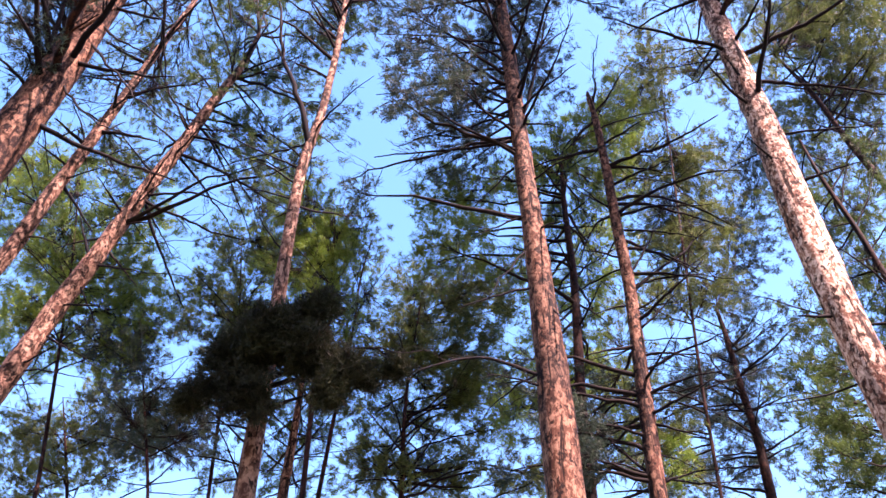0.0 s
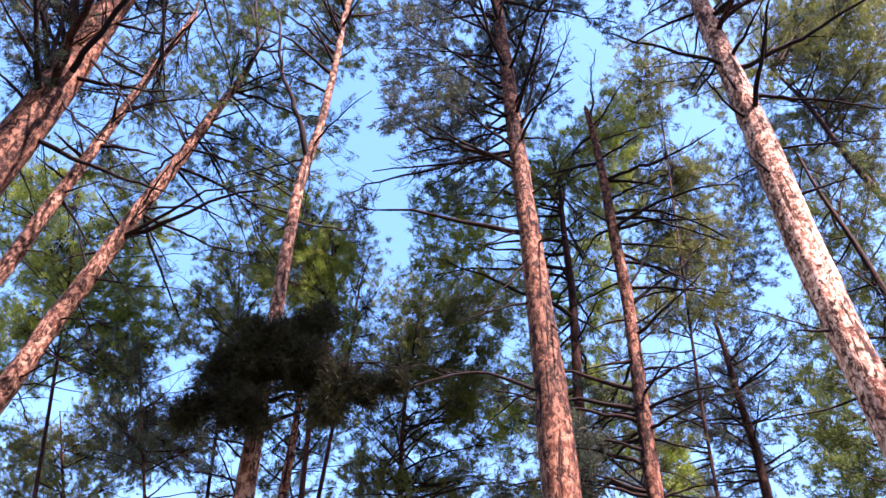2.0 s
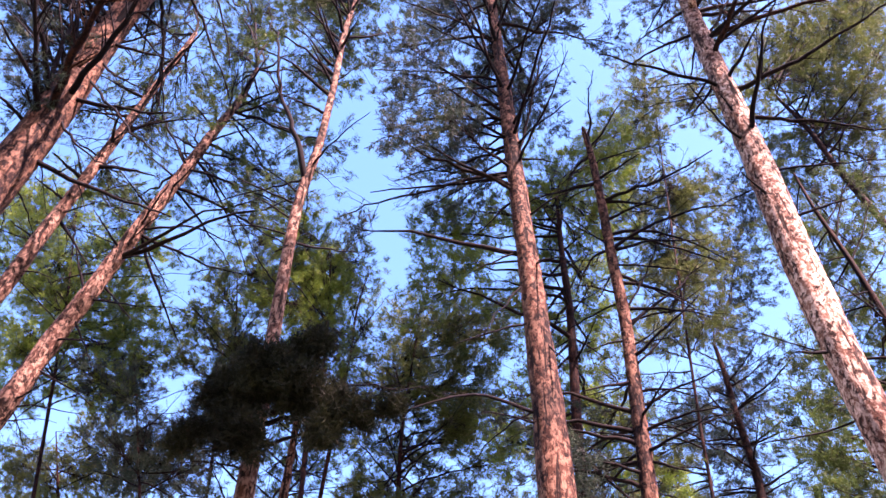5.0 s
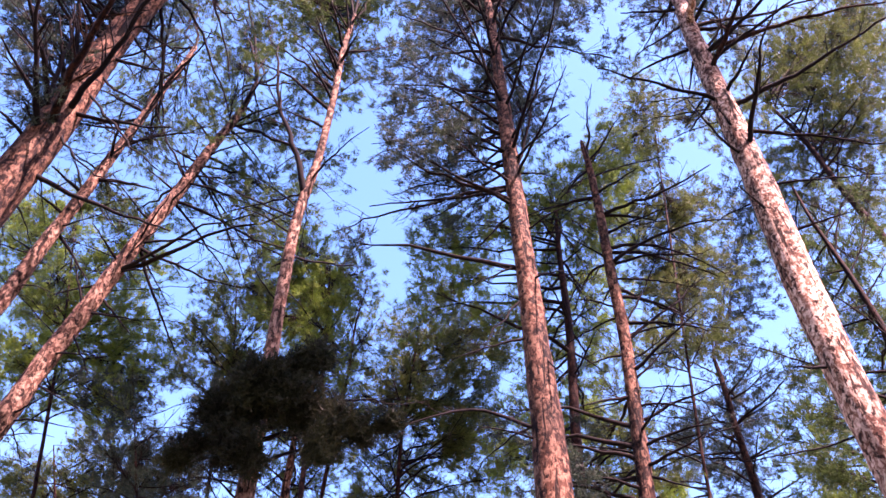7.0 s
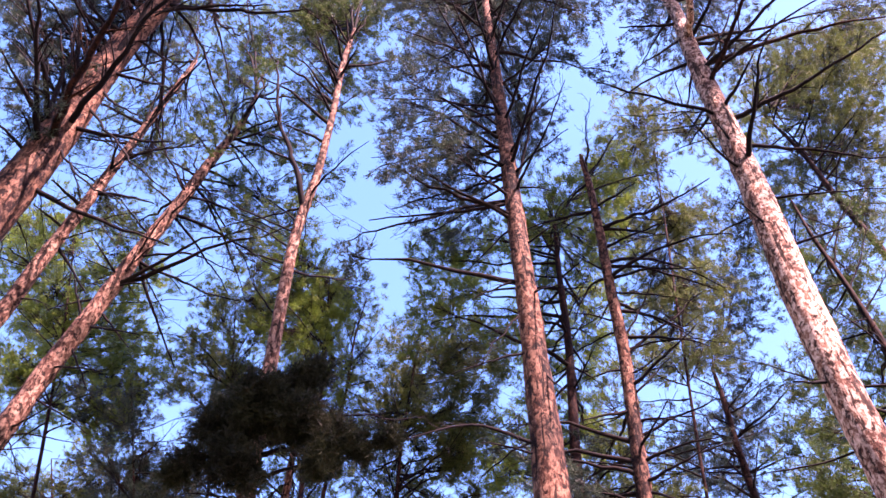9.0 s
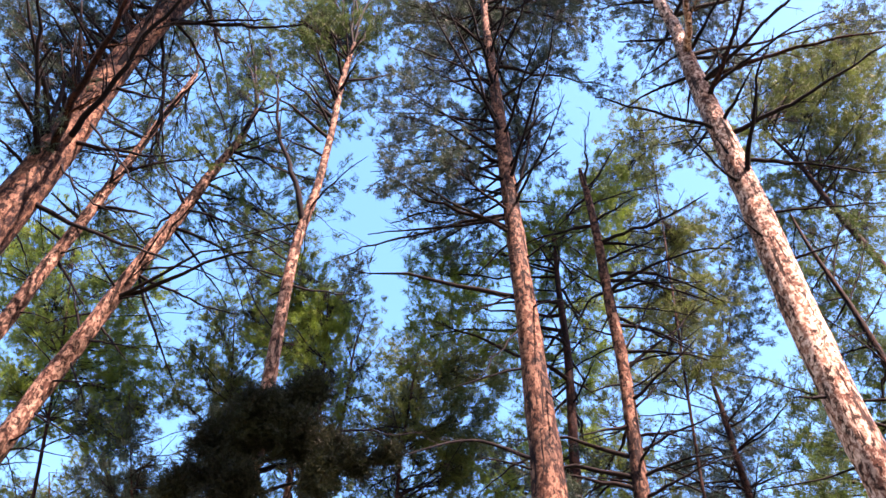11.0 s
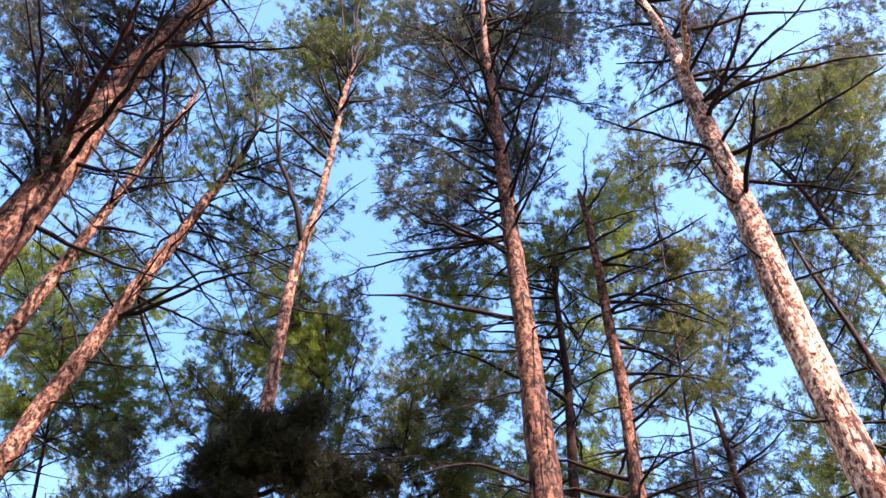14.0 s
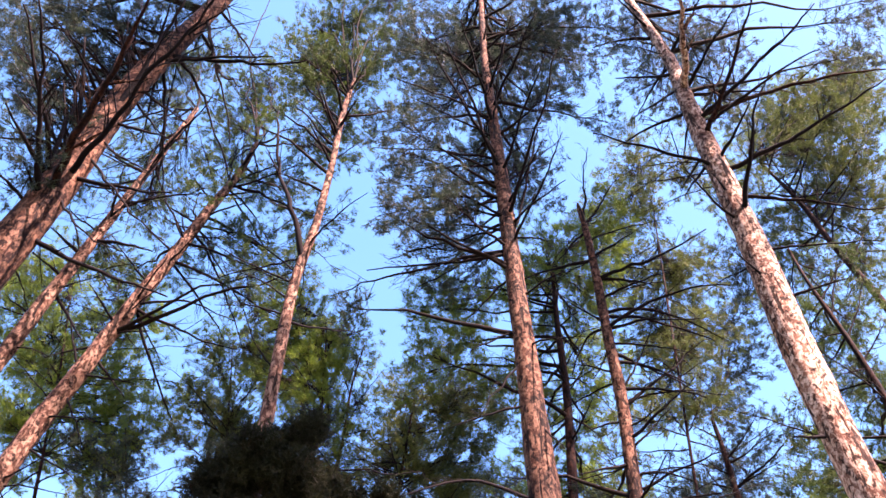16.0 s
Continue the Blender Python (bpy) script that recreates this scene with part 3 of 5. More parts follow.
pine('slender broken-topped dead pine with bare crooked branches',
     trunk=[(1.44, 5.76, 0, 0.094), (1.53, 5.76, 2.47, 0.077), (1.64, 5.76, 4.94, 0.068), (1.7, 5.76, 5.9, 0.065), (1.79, 5.76, 7.26, 0.058), (1.79, 5.76, 8.05, 0.056), (1.82, 5.76, 8.98, 0.051), (1.83, 5.76, 9.96, 0.042), (1.8, 5.76, 10.6, 0.024)],
     boughs=[(5.09, -0.69, -0.04, 0.15, 0.2), (5.15, -0.62, -0.13, 0.15, 0.23), (5.52, -0.51, -0.03, 0.12, 0.21), (5.64, -0.31, 0.74, 0.13, 0.23),
            (5.65, -0.66, 0.28, 0.13, 0.21), (5.71, -0.31, 0.66, 0.13, 0.18), (6.01, -0.54, 0.77, 0.16, 0.19), (6.47, -0.1, 1.04, 0.17, 0.29)],
     snags=[(10.27, 0.26, -0.15, 1.52, -0.06, 0.016), (10.08, 0.56, -0.22, 0.84, 0, 0.015), (9.78, 1.03, 0.05, 0.57, 0.05, 0.011), (8, 0.78, -0.2, -0.37, 0.06, 0.011),
            (7.1, 1.01, 0.03, 1, 0, 0.017), (7.33, 0.51, -0.12, 0.94, -0.05, 0.012), (7.21, 0.99, -0.09, 0.05, 0.1, 0.011), (9.45, -0.69, -0.03, -0.36, 0.05, 0.010),
            (8.39, -0.45, -0.01, 0.36, 0, 0.010), (7.61, -0.46, -0.08, 0.04, 0.05, 0.011), (6.97, -0.42, 0.01, -0.14, 0.06, 0.011), (6.6, 0.44, -0.11, 0.42, 0, 0.011),
            (6.19, 0.82, -0.27, 0.23, 0.02, 0.013)],
     more_snags=[(5.87, -0.4, 0.08, 0.15, 0.04, 0.010), (5.18, -0.41, 0.02, 0.15, 0.05, 0.010), (5.08, 0.57, -0.05, 0.11, 0.06, 0.010), (5.12, -0.37, 0.1, 0.5, -0.04, 0.015),
            (4.99, -0.39, 0.11, 0.06, 0.05, 0.010)],
     limbs=[(6.75, 0.55, -0.6, 0.21, -0.03, 0.016), (5.9, 0.58, -0.36, -0.01, 0.04, 0.015), (5.7, 0.45, -0.44, 0.06, -0.03, 0.015), (7.85, 0.74, 0.09, -0.42, 0.07, 0.018),
            (6.45, -0.5, -0.13, -0.22, 0.05, 0.016), (5.65, 0.4, -0.13, -0.22, 0.05, 0.012), (6.35, 0.44, -0.18, -0.17, 0.12, 0.013), (8.25, 0.91, -0.26, -0.1, 0.06, 0.016),
            (8.75, 0.65, -0.38, 0.01, 0.06, 0.016), (6.05, 0.2, -0.51, 0.13, -0.04, 0.013)] +
     [(8.25, 1.21, -0.54, 0.09, 0.14, 0.019), (8.5, 1.21, 0.05, -0.36, 0.19, 0.019), (8.45, 1.11, 0.03, -0.34, 0.07, 0.019), (7.75, 0.72, 0, -0.32, 0.09, 0.018),
            (9.1, 1.15, -0.61, 0.14, -0.05, 0.020), (9.1, 0.58, -0.11, -0.24, 0.08, 0.020), (9.4, -0.84, 0.03, -0.33, 0.05, 0.021), (8.25, -0.4, 0.2, -0.46, 0.32, 0.016),
            (7.4, 0.77, -0.12, -0.23, 0.04, 0.017), (9.5, 0.42, -0.38, -0.03, 0, 0.017), (10, -0.39, 0.13, -0.41, 0.06, 0.018)],
     masses=[(6.15, -1.09, 0.12, 0.30, 0.13), (5.75, -0.94, 0.14, 0.28, 0.14), (5.35, -0.99, 0.18, 0.25, 0.15), (5.10, -1.11, 0.19, 0.24, 0.13),
            (5.90, -1.21, 0.16, 0.26, 0.10)],
     broken=True, bare=(11, 4.9, 9.3), needle=NEEDLE_BLUE, skin=BARK_ORANGE, dens=1.2)
pine('slim forked pine with a high tuft and shaded low boughs',
     trunk=[(-1.12, 4.53, 0, 0.092), (-1.15, 4.53, 2.12, 0.076), (-1.2, 4.53, 4.23, 0.067), (-1.21, 4.53, 4.8, 0.060), (-1.23, 4.53, 5.75, 0.053), (-1.25, 4.53, 6.72, 0.050), (-1.26, 4.53, 7.49, 0.048), (-1.17, 4.53, 8.18, 0.040), (-1.13, 4.53, 9.36, 0.037), (-1.13, 4.53, 10.65, 0.035), (-1.06, 4.53, 11.58, 0.022)],
     boughs=[(11.09, -0.56, -0.44, 0.2, 0.35), (11.51, -1.08, 0.42, 6.18, 0.34), (11.51, -0.83, 0.42, 2.82, 0.36), (11.51, -0.74, 0.72, 1.55, 0.34),
            (11.51, -0.73, 0.8, 2.43, 0.44), (11.51, -0.71, 0.68, 3.5, 0.41), (11.51, -0.66, 1.01, 2.26, 0.37), (11.51, -0.62, 0.61, 1.76, 0.34),
            (11.51, -0.52, 0.89, 2.31, 0.44), (11.51, -0.43, 0.91, 3.3, 0.47), (11.51, -0.38, 0.76, 1.57, 0.37), (11.51, -0.36, 1.12, 0.68, 0.42),
            (11.51, -0.33, 0.52, 3.82, 0.4), (11.51, -0.27, 0.87, 0.83, 0.32), (11.51, -0.18, 0.38, 3.04, 0.33), (11.51, -0.11, 0.77, 1.87, 0.33),
            (11.51, 0.16, 0.15, 4.4, 0.45), (11.51, 0.24, 0.1, 3.39, 0.36), (11.51, 0.32, 0.36, 1.69, 0.39)],
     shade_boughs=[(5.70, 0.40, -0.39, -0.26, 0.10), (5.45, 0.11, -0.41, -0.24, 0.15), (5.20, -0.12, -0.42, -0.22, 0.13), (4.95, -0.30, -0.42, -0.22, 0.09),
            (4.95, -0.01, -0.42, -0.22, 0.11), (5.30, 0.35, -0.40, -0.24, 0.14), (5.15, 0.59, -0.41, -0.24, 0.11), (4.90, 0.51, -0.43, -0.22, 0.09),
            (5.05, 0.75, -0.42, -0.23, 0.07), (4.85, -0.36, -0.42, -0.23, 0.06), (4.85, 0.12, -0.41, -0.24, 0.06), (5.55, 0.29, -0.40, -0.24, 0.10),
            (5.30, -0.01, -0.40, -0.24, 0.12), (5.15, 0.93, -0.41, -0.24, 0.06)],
     snags=[(7.79, -0.52, -0.38, 2.18, -0.1, 0.032), (7.63, -0.59, 0.07, 0.68, 0.03, 0.009), (7.49, -0.98, -0.26, 0.36, 0.03, 0.008), (6.91, -0.14, 0.04, -0.04, 0, 0.011),
            (7.26, -0.59, -0.04, 0.37, 0.04, 0.008), (8.02, 0.27, -0.06, -0.4, 0.05, 0.006), (10.31, -0.34, -0.13, 0.83, 0, 0.011), (10.03, -0.52, -0.21, 1.4, 0, 0.012),
            (10.76, 0.19, -0.01, 0.79, 0, 0.012), (9.55, 0.36, -0.1, 0.38, 0.03, 0.007), (6.36, -0.28, -0.15, 0.45, -0.03, 0.008), (7.01, -0.61, -0.06, 0.06, 0.06, 0.008),
            (4.59, -0.38, -0.13, 0.3, 0, 0.007), (4.45, -0.39, -0.05, 0.06, 0.06, 0.007), (4.38, -0.37, 0.14, 0, 0.06, 0.007), (4.28, -0.23, -0.18, 0.4, -0.05, 0.007)],
     more_snags=[(4.72, -0.37, -0.22, -0.09, 0.05, 0.007)],
     limbs=[(10.1, -0.2, -0.52, 0.27, 0, 0.017), (10.35, 0.21, -0.31, 0.11, 0, 0.017), (10.65, -0.13, -0.49, 0.25, 0, 0.018), (9.5, -0.25, -0.44, 0.21, 0, 0.016),
            (8.9, -0.42, -0.29, -0.09, 0.06, 0.015)],
     masses=[(10.50, -0.50, -0.30, 0.48, 0.17), (9.90, -0.51, -0.28, 0.46, 0.15), (11.20, -0.38, -0.35, 0.51, 0.17), (11.15, -0.08, -0.28, 0.46, 0.17),
            (11.25, 0.19, -0.19, 0.39, 0.14), (9.70, -0.74, -0.32, 0.50, 0.16), (9.30, -0.92, -0.37, 0.54, 0.15)],
     bare=(8, 4.3, 9.9), fan=(3, 9.3, 11.4), skin=BARK_ROSE, dens=1.2)
pine('thick leaning pine with reddish bark and dark bare limbs',
     trunk=[(-3.89, 3.93, 0, 0.224), (-3.76, 3.93, 3.09, 0.183), (-3.58, 3.93, 6.19, 0.162), (-3.47, 3.93, 7.2, 0.167), (-3.41, 3.93, 8.06, 0.162), (-3.39, 3.93, 9.11, 0.155), (-3.33, 3.93, 10.13, 0.138), (-3.18, 3.93, 11.11, 0.127), (-2.98, 3.93, 12.32, 0.114), (-2.62, 3.93, 14.58, 0.088)],
     boughs=[(7.67, -0.04, -0.44, 0.14, 0.22), (8.83, -0.97, 0.64, 0.21, 0.22), (8.85, -0.18, -0.29, 0.1, 0.22), (8.88, -0.62, 0.1, 0.14, 0.27),
            (9.13, -0.53, -0.22, 0.15, 0.2), (9.25, -0.91, 0.68, 0.21, 0.24), (9.47, -1.04, 0.17, 0.23, 0.22), (9.67, -0.94, -0.26, 0.25, 0.31),
            (9.67, -1.14, -0.11, 0.27, 0.23), (10.1, -1.19, 0.07, 0.27, 0.26), (10.24, -1, 0.53, 0.23, 0.33), (10.26, -1.55, -0.26, 0.39, 0.31),
            (10.42, -1.11, 1.22, 0.3, 0.25), (10.48, -0.63, -0.11, 0.16, 0.25), (10.52, -0.66, -0.51, 0.24, 0.26), (10.67, -1.19, -0.58, 0.36, 0.33),
            (10.73, -0.93, 0.36, 0.21, 0.31), (10.96, -0.66, -0.33, 0.2, 0.34), (11.16, -2.15, -0.12, 0.52, 0.32)] +
     [(11.19, -0.44, -0.33, 0.15, 0.31), (11.29, 0.05, -0.58, 0.19, 0.26), (11.42, -1.46, -0.26, 0.38, 0.27), (11.53, -0.75, 0.95, 0.22, 0.28),
            (11.54, -1.3, 0.61, 0.29, 0.3), (11.73, -1.16, 0.48, 0.26, 0.33), (11.79, -1.02, 0.74, 0.25, 0.33), (12.18, -0.61, 0.57, 0.15, 0.27),
            (12.3, -2.88, 0.53, 0.65, 0.39), (12.37, -2.5, -0.07, 0.59, 0.38), (12.41, -1.06, 1.04, 0.28, 0.36), (12.48, -0.4, 0.63, 0.13, 0.3),
            (12.76, -2.36, -0.15, 0.58, 0.41), (12.83, -1.07, 0.52, 0.25, 0.34), (13.76, -3.18, 0.46, 0.71, 0.45), (14.44, -1.41, 0.69, 0.3, 0.43),
            (14.51, -3.05, 0.86, 0.69, 0.35), (14.51, -2.35, 0.43, 1.18, 0.42), (14.51, -2.02, 0.05, 0.63, 0.36)],
     snags=[(10.15, -0.46, -0.57, 0.98, 0, 0.030), (10.95, 1.77, -0.22, -0.62, -0.04, 0.029), (12.23, 0.91, -0.1, -2.29, -0.2, 0.021), (8.7, 1.27, -0.2, -1.71, -0.1, 0.013)],
     more_snags=[(12.91, 0.42, -0.14, -1.62, 0, 0.015), (10.6, 0.1, -0.47, 0.78, 0, 0.026), (8.28, -0.24, -0.49, 0.94, 0.03, 0.022), (9.06, 0.78, -0.09, -0.86, -0.05, 0.015),
            (8.1, 1, -0.19, -1.22, -0.1, 0.012), (8.1, 0.2, -0.56, 2.06, -0.02, 0.051), (8.39, -0.27, -0.6, 1.66, 0, 0.033), (7.61, -0.15, -0.46, 1.92, 0, 0.033),
            (9.19, 0.55, -0.71, 1.91, 0, 0.033), (10.3, -0.73, -0.51, 1.34, 0, 0.035)],
     limbs=[(7.75, 0.12, -1.56, 0.81, 0, 0.028), (7.85, 1.03, -1.57, 0.69, 0, 0.037), (8.15, 1.67, -1.67, 0.82, 0, 0.027), (9.6, -0.54, -0.83, 0.32, 0, 0.022),
            (8.1, -0.19, -1.4, 0.75, -0.04, 0.027), (10.05, -0.89, -0.74, 0.25, 0, 0.019), (10.75, 1.39, -0.17, -0.2, -0.02, 0.024), (11.05, 0.8, 1.05, -1.12, 0.17, 0.021),
            (11.8, 0.53, 1.04, -1.11, 0.22, 0.022), (10.95, 0.06, 1.17, -1.21, 0, 0.021), (9.35, 0.73, 0.02, -0.34, 0, 0.021), (10, 0.51, 0.31, -0.55, 0, 0.016),
            (7.65, -0.26, -0.44, 0.03, 0, 0.020), (12.5, 0.61, 0.44, -0.66, 0.09, 0.024), (8.8, -0.82, -0.2, -0.16, 0, 0.023), (8.2, 1.07, -0.04, -0.29, -0.02, 0.022)] +
     [(7.4, 1.31, 0.26, -0.52, -0.02, 0.022), (10.1, 0.66, 0.2, -0.47, 0, 0.016), (10.8, -0.12, 0.65, -0.81, 0, 0.017), (8.05, -0.34, -0.71, 0.23, 0, 0.024),
            (9.4, -0.32, -0.8, 0.3, 0, 0.024), (8.85, -0.42, -0.67, 0.2, 0, 0.017)],
     masses=[(9.10, -0.91, -0.58, 0.82, 0.22), (9.70, -0.63, -0.49, 0.75, 0.19), (8.50, -0.71, -0.42, 0.70, 0.17), (10.25, -0.34, -0.37, 0.66, 0.16),
            (8.85, -0.69, -0.43, 0.71, 0.17), (9.20, -0.54, -0.41, 0.69, 0.17), (8.00, -0.55, -0.35, 0.64, 0.15), (9.70, -0.50, -0.39, 0.68, 0.15),
            (8.65, -0.44, -0.28, 0.59, 0.12), (9.30, -1.00, -0.70, 0.92, 0.16)],
     bare=(12, 6.2, 12.6), fan=(6, 8.0, 12.1), needle=NEEDLE_BLUE, skin=BARK_ORANGE)
pine('slender leaning pine with sparse twiggy top',
     trunk=[(-4.93, 5.62, 0, 0.122), (-4.72, 5.62, 3.37, 0.100), (-4.45, 5.62, 6.73, 0.089), (-4.23, 5.62, 7.53, 0.080), (-4.18, 5.62, 8.24, 0.076), (-4.05, 5.62, 9.06, 0.068), (-3.92, 5.62, 10.06, 0.059), (-3.79, 5.62, 11.04, 0.048), (-3.55, 5.62, 12.87, 0.029)],
     boughs=[(9.73, -0.09, 0.49, 0.08, 0.34), (9.84, -0.26, 0.53, 0.1, 0.27), (10.23, 1.1, -0.14, 0.24, 0.27), (10.9, -0.94, 0.22, 0.21, 0.29),
            (11.37, -0.37, 0.9, 0.17, 0.37), (11.69, -0.5, 1.09, 0.2, 0.34), (12.23, -0.83, 0.65, 0.19, 0.39), (12.38, -0.12, 0.67, 0.11, 0.32),
            (12.76, -0.68, 1.27, 0.24, 0.37), (12.81, -1.28, 0.84, 0.67, 0.34), (12.81, -0.86, 0.72, 3.41, 0.42), (12.81, -0.78, 0.67, 2.54, 0.48),
            (12.81, -0.72, 0.74, 1.06, 0.39)],
     snags=[(8.62, 0.62, -0.2, 0.04, 0.05, 0.010), (8.21, -0.36, -0.07, 0.26, 0, 0.012), (10.94, 0.08, -0.29, 1.19, 0, 0.012), (9.29, -0.49, -0.1, 0.99, 0, 0.011)],
     limbs=[(9.55, 0.78, -0.06, -0.28, 0.04, 0.024), (9.25, -0.24, -0.39, -0.01, 0, 0.024), (10.35, 0.64, -0.22, -0.15, 0, 0.018), (11.5, 0.23, -0.99, 0.63, 0, 0.028),
            (11.05, -0.5, -0.37, -0.03, 0, 0.019), (8.85, -0.22, -0.38, -0.02, 0, 0.016), (8.65, 0.43, 0.27, -0.52, 0.04, 0.019), (9.95, 0.27, -0.65, 0.18, 0, 0.018),
            (11.4, 0.78, -0.76, 0.45, -0.04, 0.020), (10.6, -0.64, -0.21, -0.15, 0, 0.019)],
     bare=(10, 6.8, 11.5), fan=(8, 9.5, 12.2), skin=BARK_ROSE)
pine('leaning pine with orange bark and long drooping dead branches',
     trunk=[(-4.79, 6.39, 0, 0.168), (-4.61, 6.39, 2.94, 0.137), (-4.37, 6.39, 5.88, 0.122), (-4.15, 6.39, 6.74, 0.106), (-4.04, 6.39, 7.46, 0.104), (-3.89, 6.39, 8.02, 0.099), (-3.58, 6.39, 9.49, 0.089), (-3.37, 6.39, 10.29, 0.081), (-3.16, 6.39, 11.33, 0.071), (-2.91, 6.39, 12.31, 0.050), (-2.83, 6.39, 13.23, 0.031)],
     boughs=[(8.81, 1.66, -0.57, 0.41, 0.25), (8.87, 2.26, -0.55, 0.52, 0.26), (10.59, -1.06, 0.8, 0.25, 0.29), (10.67, 0.56, 0.11, 0.11, 0.31),
            (10.95, 0.78, 0.41, 0.15, 0.4), (10.98, 0.13, 0.62, 0.1, 0.34), (11.17, -0.67, 0.92, 0.21, 0.37), (11.2, 0.92, 0.81, 0.2, 0.41),
            (11.92, 1.06, -0.25, 0.24, 0.31), (12.03, 1.25, 0.81, 0.26, 0.41), (12.19, 0.72, 0.32, 0.14, 0.36), (12.48, 0.21, 0.62, 0.1, 0.32),
            (12.98, -0.01, 0.67, 0.11, 0.34), (13.17, -1.57, -0.09, 9.01, 0.39), (13.17, -1.43, 0.48, 4.77, 0.38), (13.17, -0.96, 1.14, 1.32, 0.43),
            (13.17, -0.83, 0.81, 2.03, 0.39), (13.17, -0.72, 0.84, 0.47, 0.39), (13.17, -0.68, 0.65, 2.48, 0.53)] +
     [(13.17, -0.62, 0.42, 1.39, 0.43), (13.17, -0.5, 0.56, 2.96, 0.47), (13.17, -0.47, 0.49, 3.28, 0.49), (13.17, 0.69, 0.48, 1.42, 0.46),
            (13.17, 0.98, 0.68, 1.02, 0.46)],
     snags=[(12.27, 0.35, -0.31, 0.76, 0, 0.022), (11.84, 0.01, -0.23, 0.99, 0, 0.017), (10.54, 1.77, -0.21, -1.29, 0.05, 0.016), (8.81, 0.48, -0.1, -0.03, 0.03, 0.013),
            (7.94, 0.47, -0.06, -0.83, -0.05, 0.011), (8.18, -0.25, -0.23, 0.63, 0, 0.016), (7.55, 0.66, -0.17, -0.19, 0.05, 0.012)],
     more_snags=[(7.18, 0.72, 0.02, -0.45, 0.05, 0.011), (11.43, -0.43, -0.27, 0.48, 0, 0.017), (10.36, -0.43, -0.2, 0.28, 0.03, 0.015)],
     limbs=[(9.3, 1.29, -0.04, -0.29, 0.17, 0.016), (9.3, 1.33, 0.22, -0.49, -0.02, 0.019), (10.2, 1.47, 0.42, -0.64, 0.03, 0.020), (10.15, 0.78, 0.65, -0.81, 0.03, 0.017),
            (10.8, 0.73, 1.04, -1.11, 0.12, 0.018), (10.85, 0.92, 1.03, -1.1, 0.14, 0.015), (9.35, 0.54, 0.91, -1.01, -0.06, 0.019), (9.35, 0.43, 0.42, -0.64, 0, 0.013),
            (9.35, 0.48, -0.61, 0.14, 0.06, 0.013), (8.9, -0.2, -0.55, 0.1, 0, 0.016), (8.55, -0.5, -0.08, -0.25, 0.07, 0.015), (8.15, 0.72, -0.1, -0.24, 0.04, 0.014),
            (8.45, 0.45, 0.17, -0.45, 0, 0.015), (11.65, 0.69, -0.18, -0.19, 0.07, 0.016), (11.85, 0.69, 0.48, -0.69, 0.14, 0.016), (11.8, 0.91, 0.9, -1.01, 0.09, 0.016)] +
     [(10.6, -0.04, -0.36, -0.04, 0, 0.015), (9.7, -0.38, -0.63, 0.17, 0, 0.013), (10.1, 0.45, -0.45, 0.03, 0, 0.014)],
     bare=(14, 5.9, 11.6), fan=(12, 10.6, 12.6), skin=BARK_ROSE)
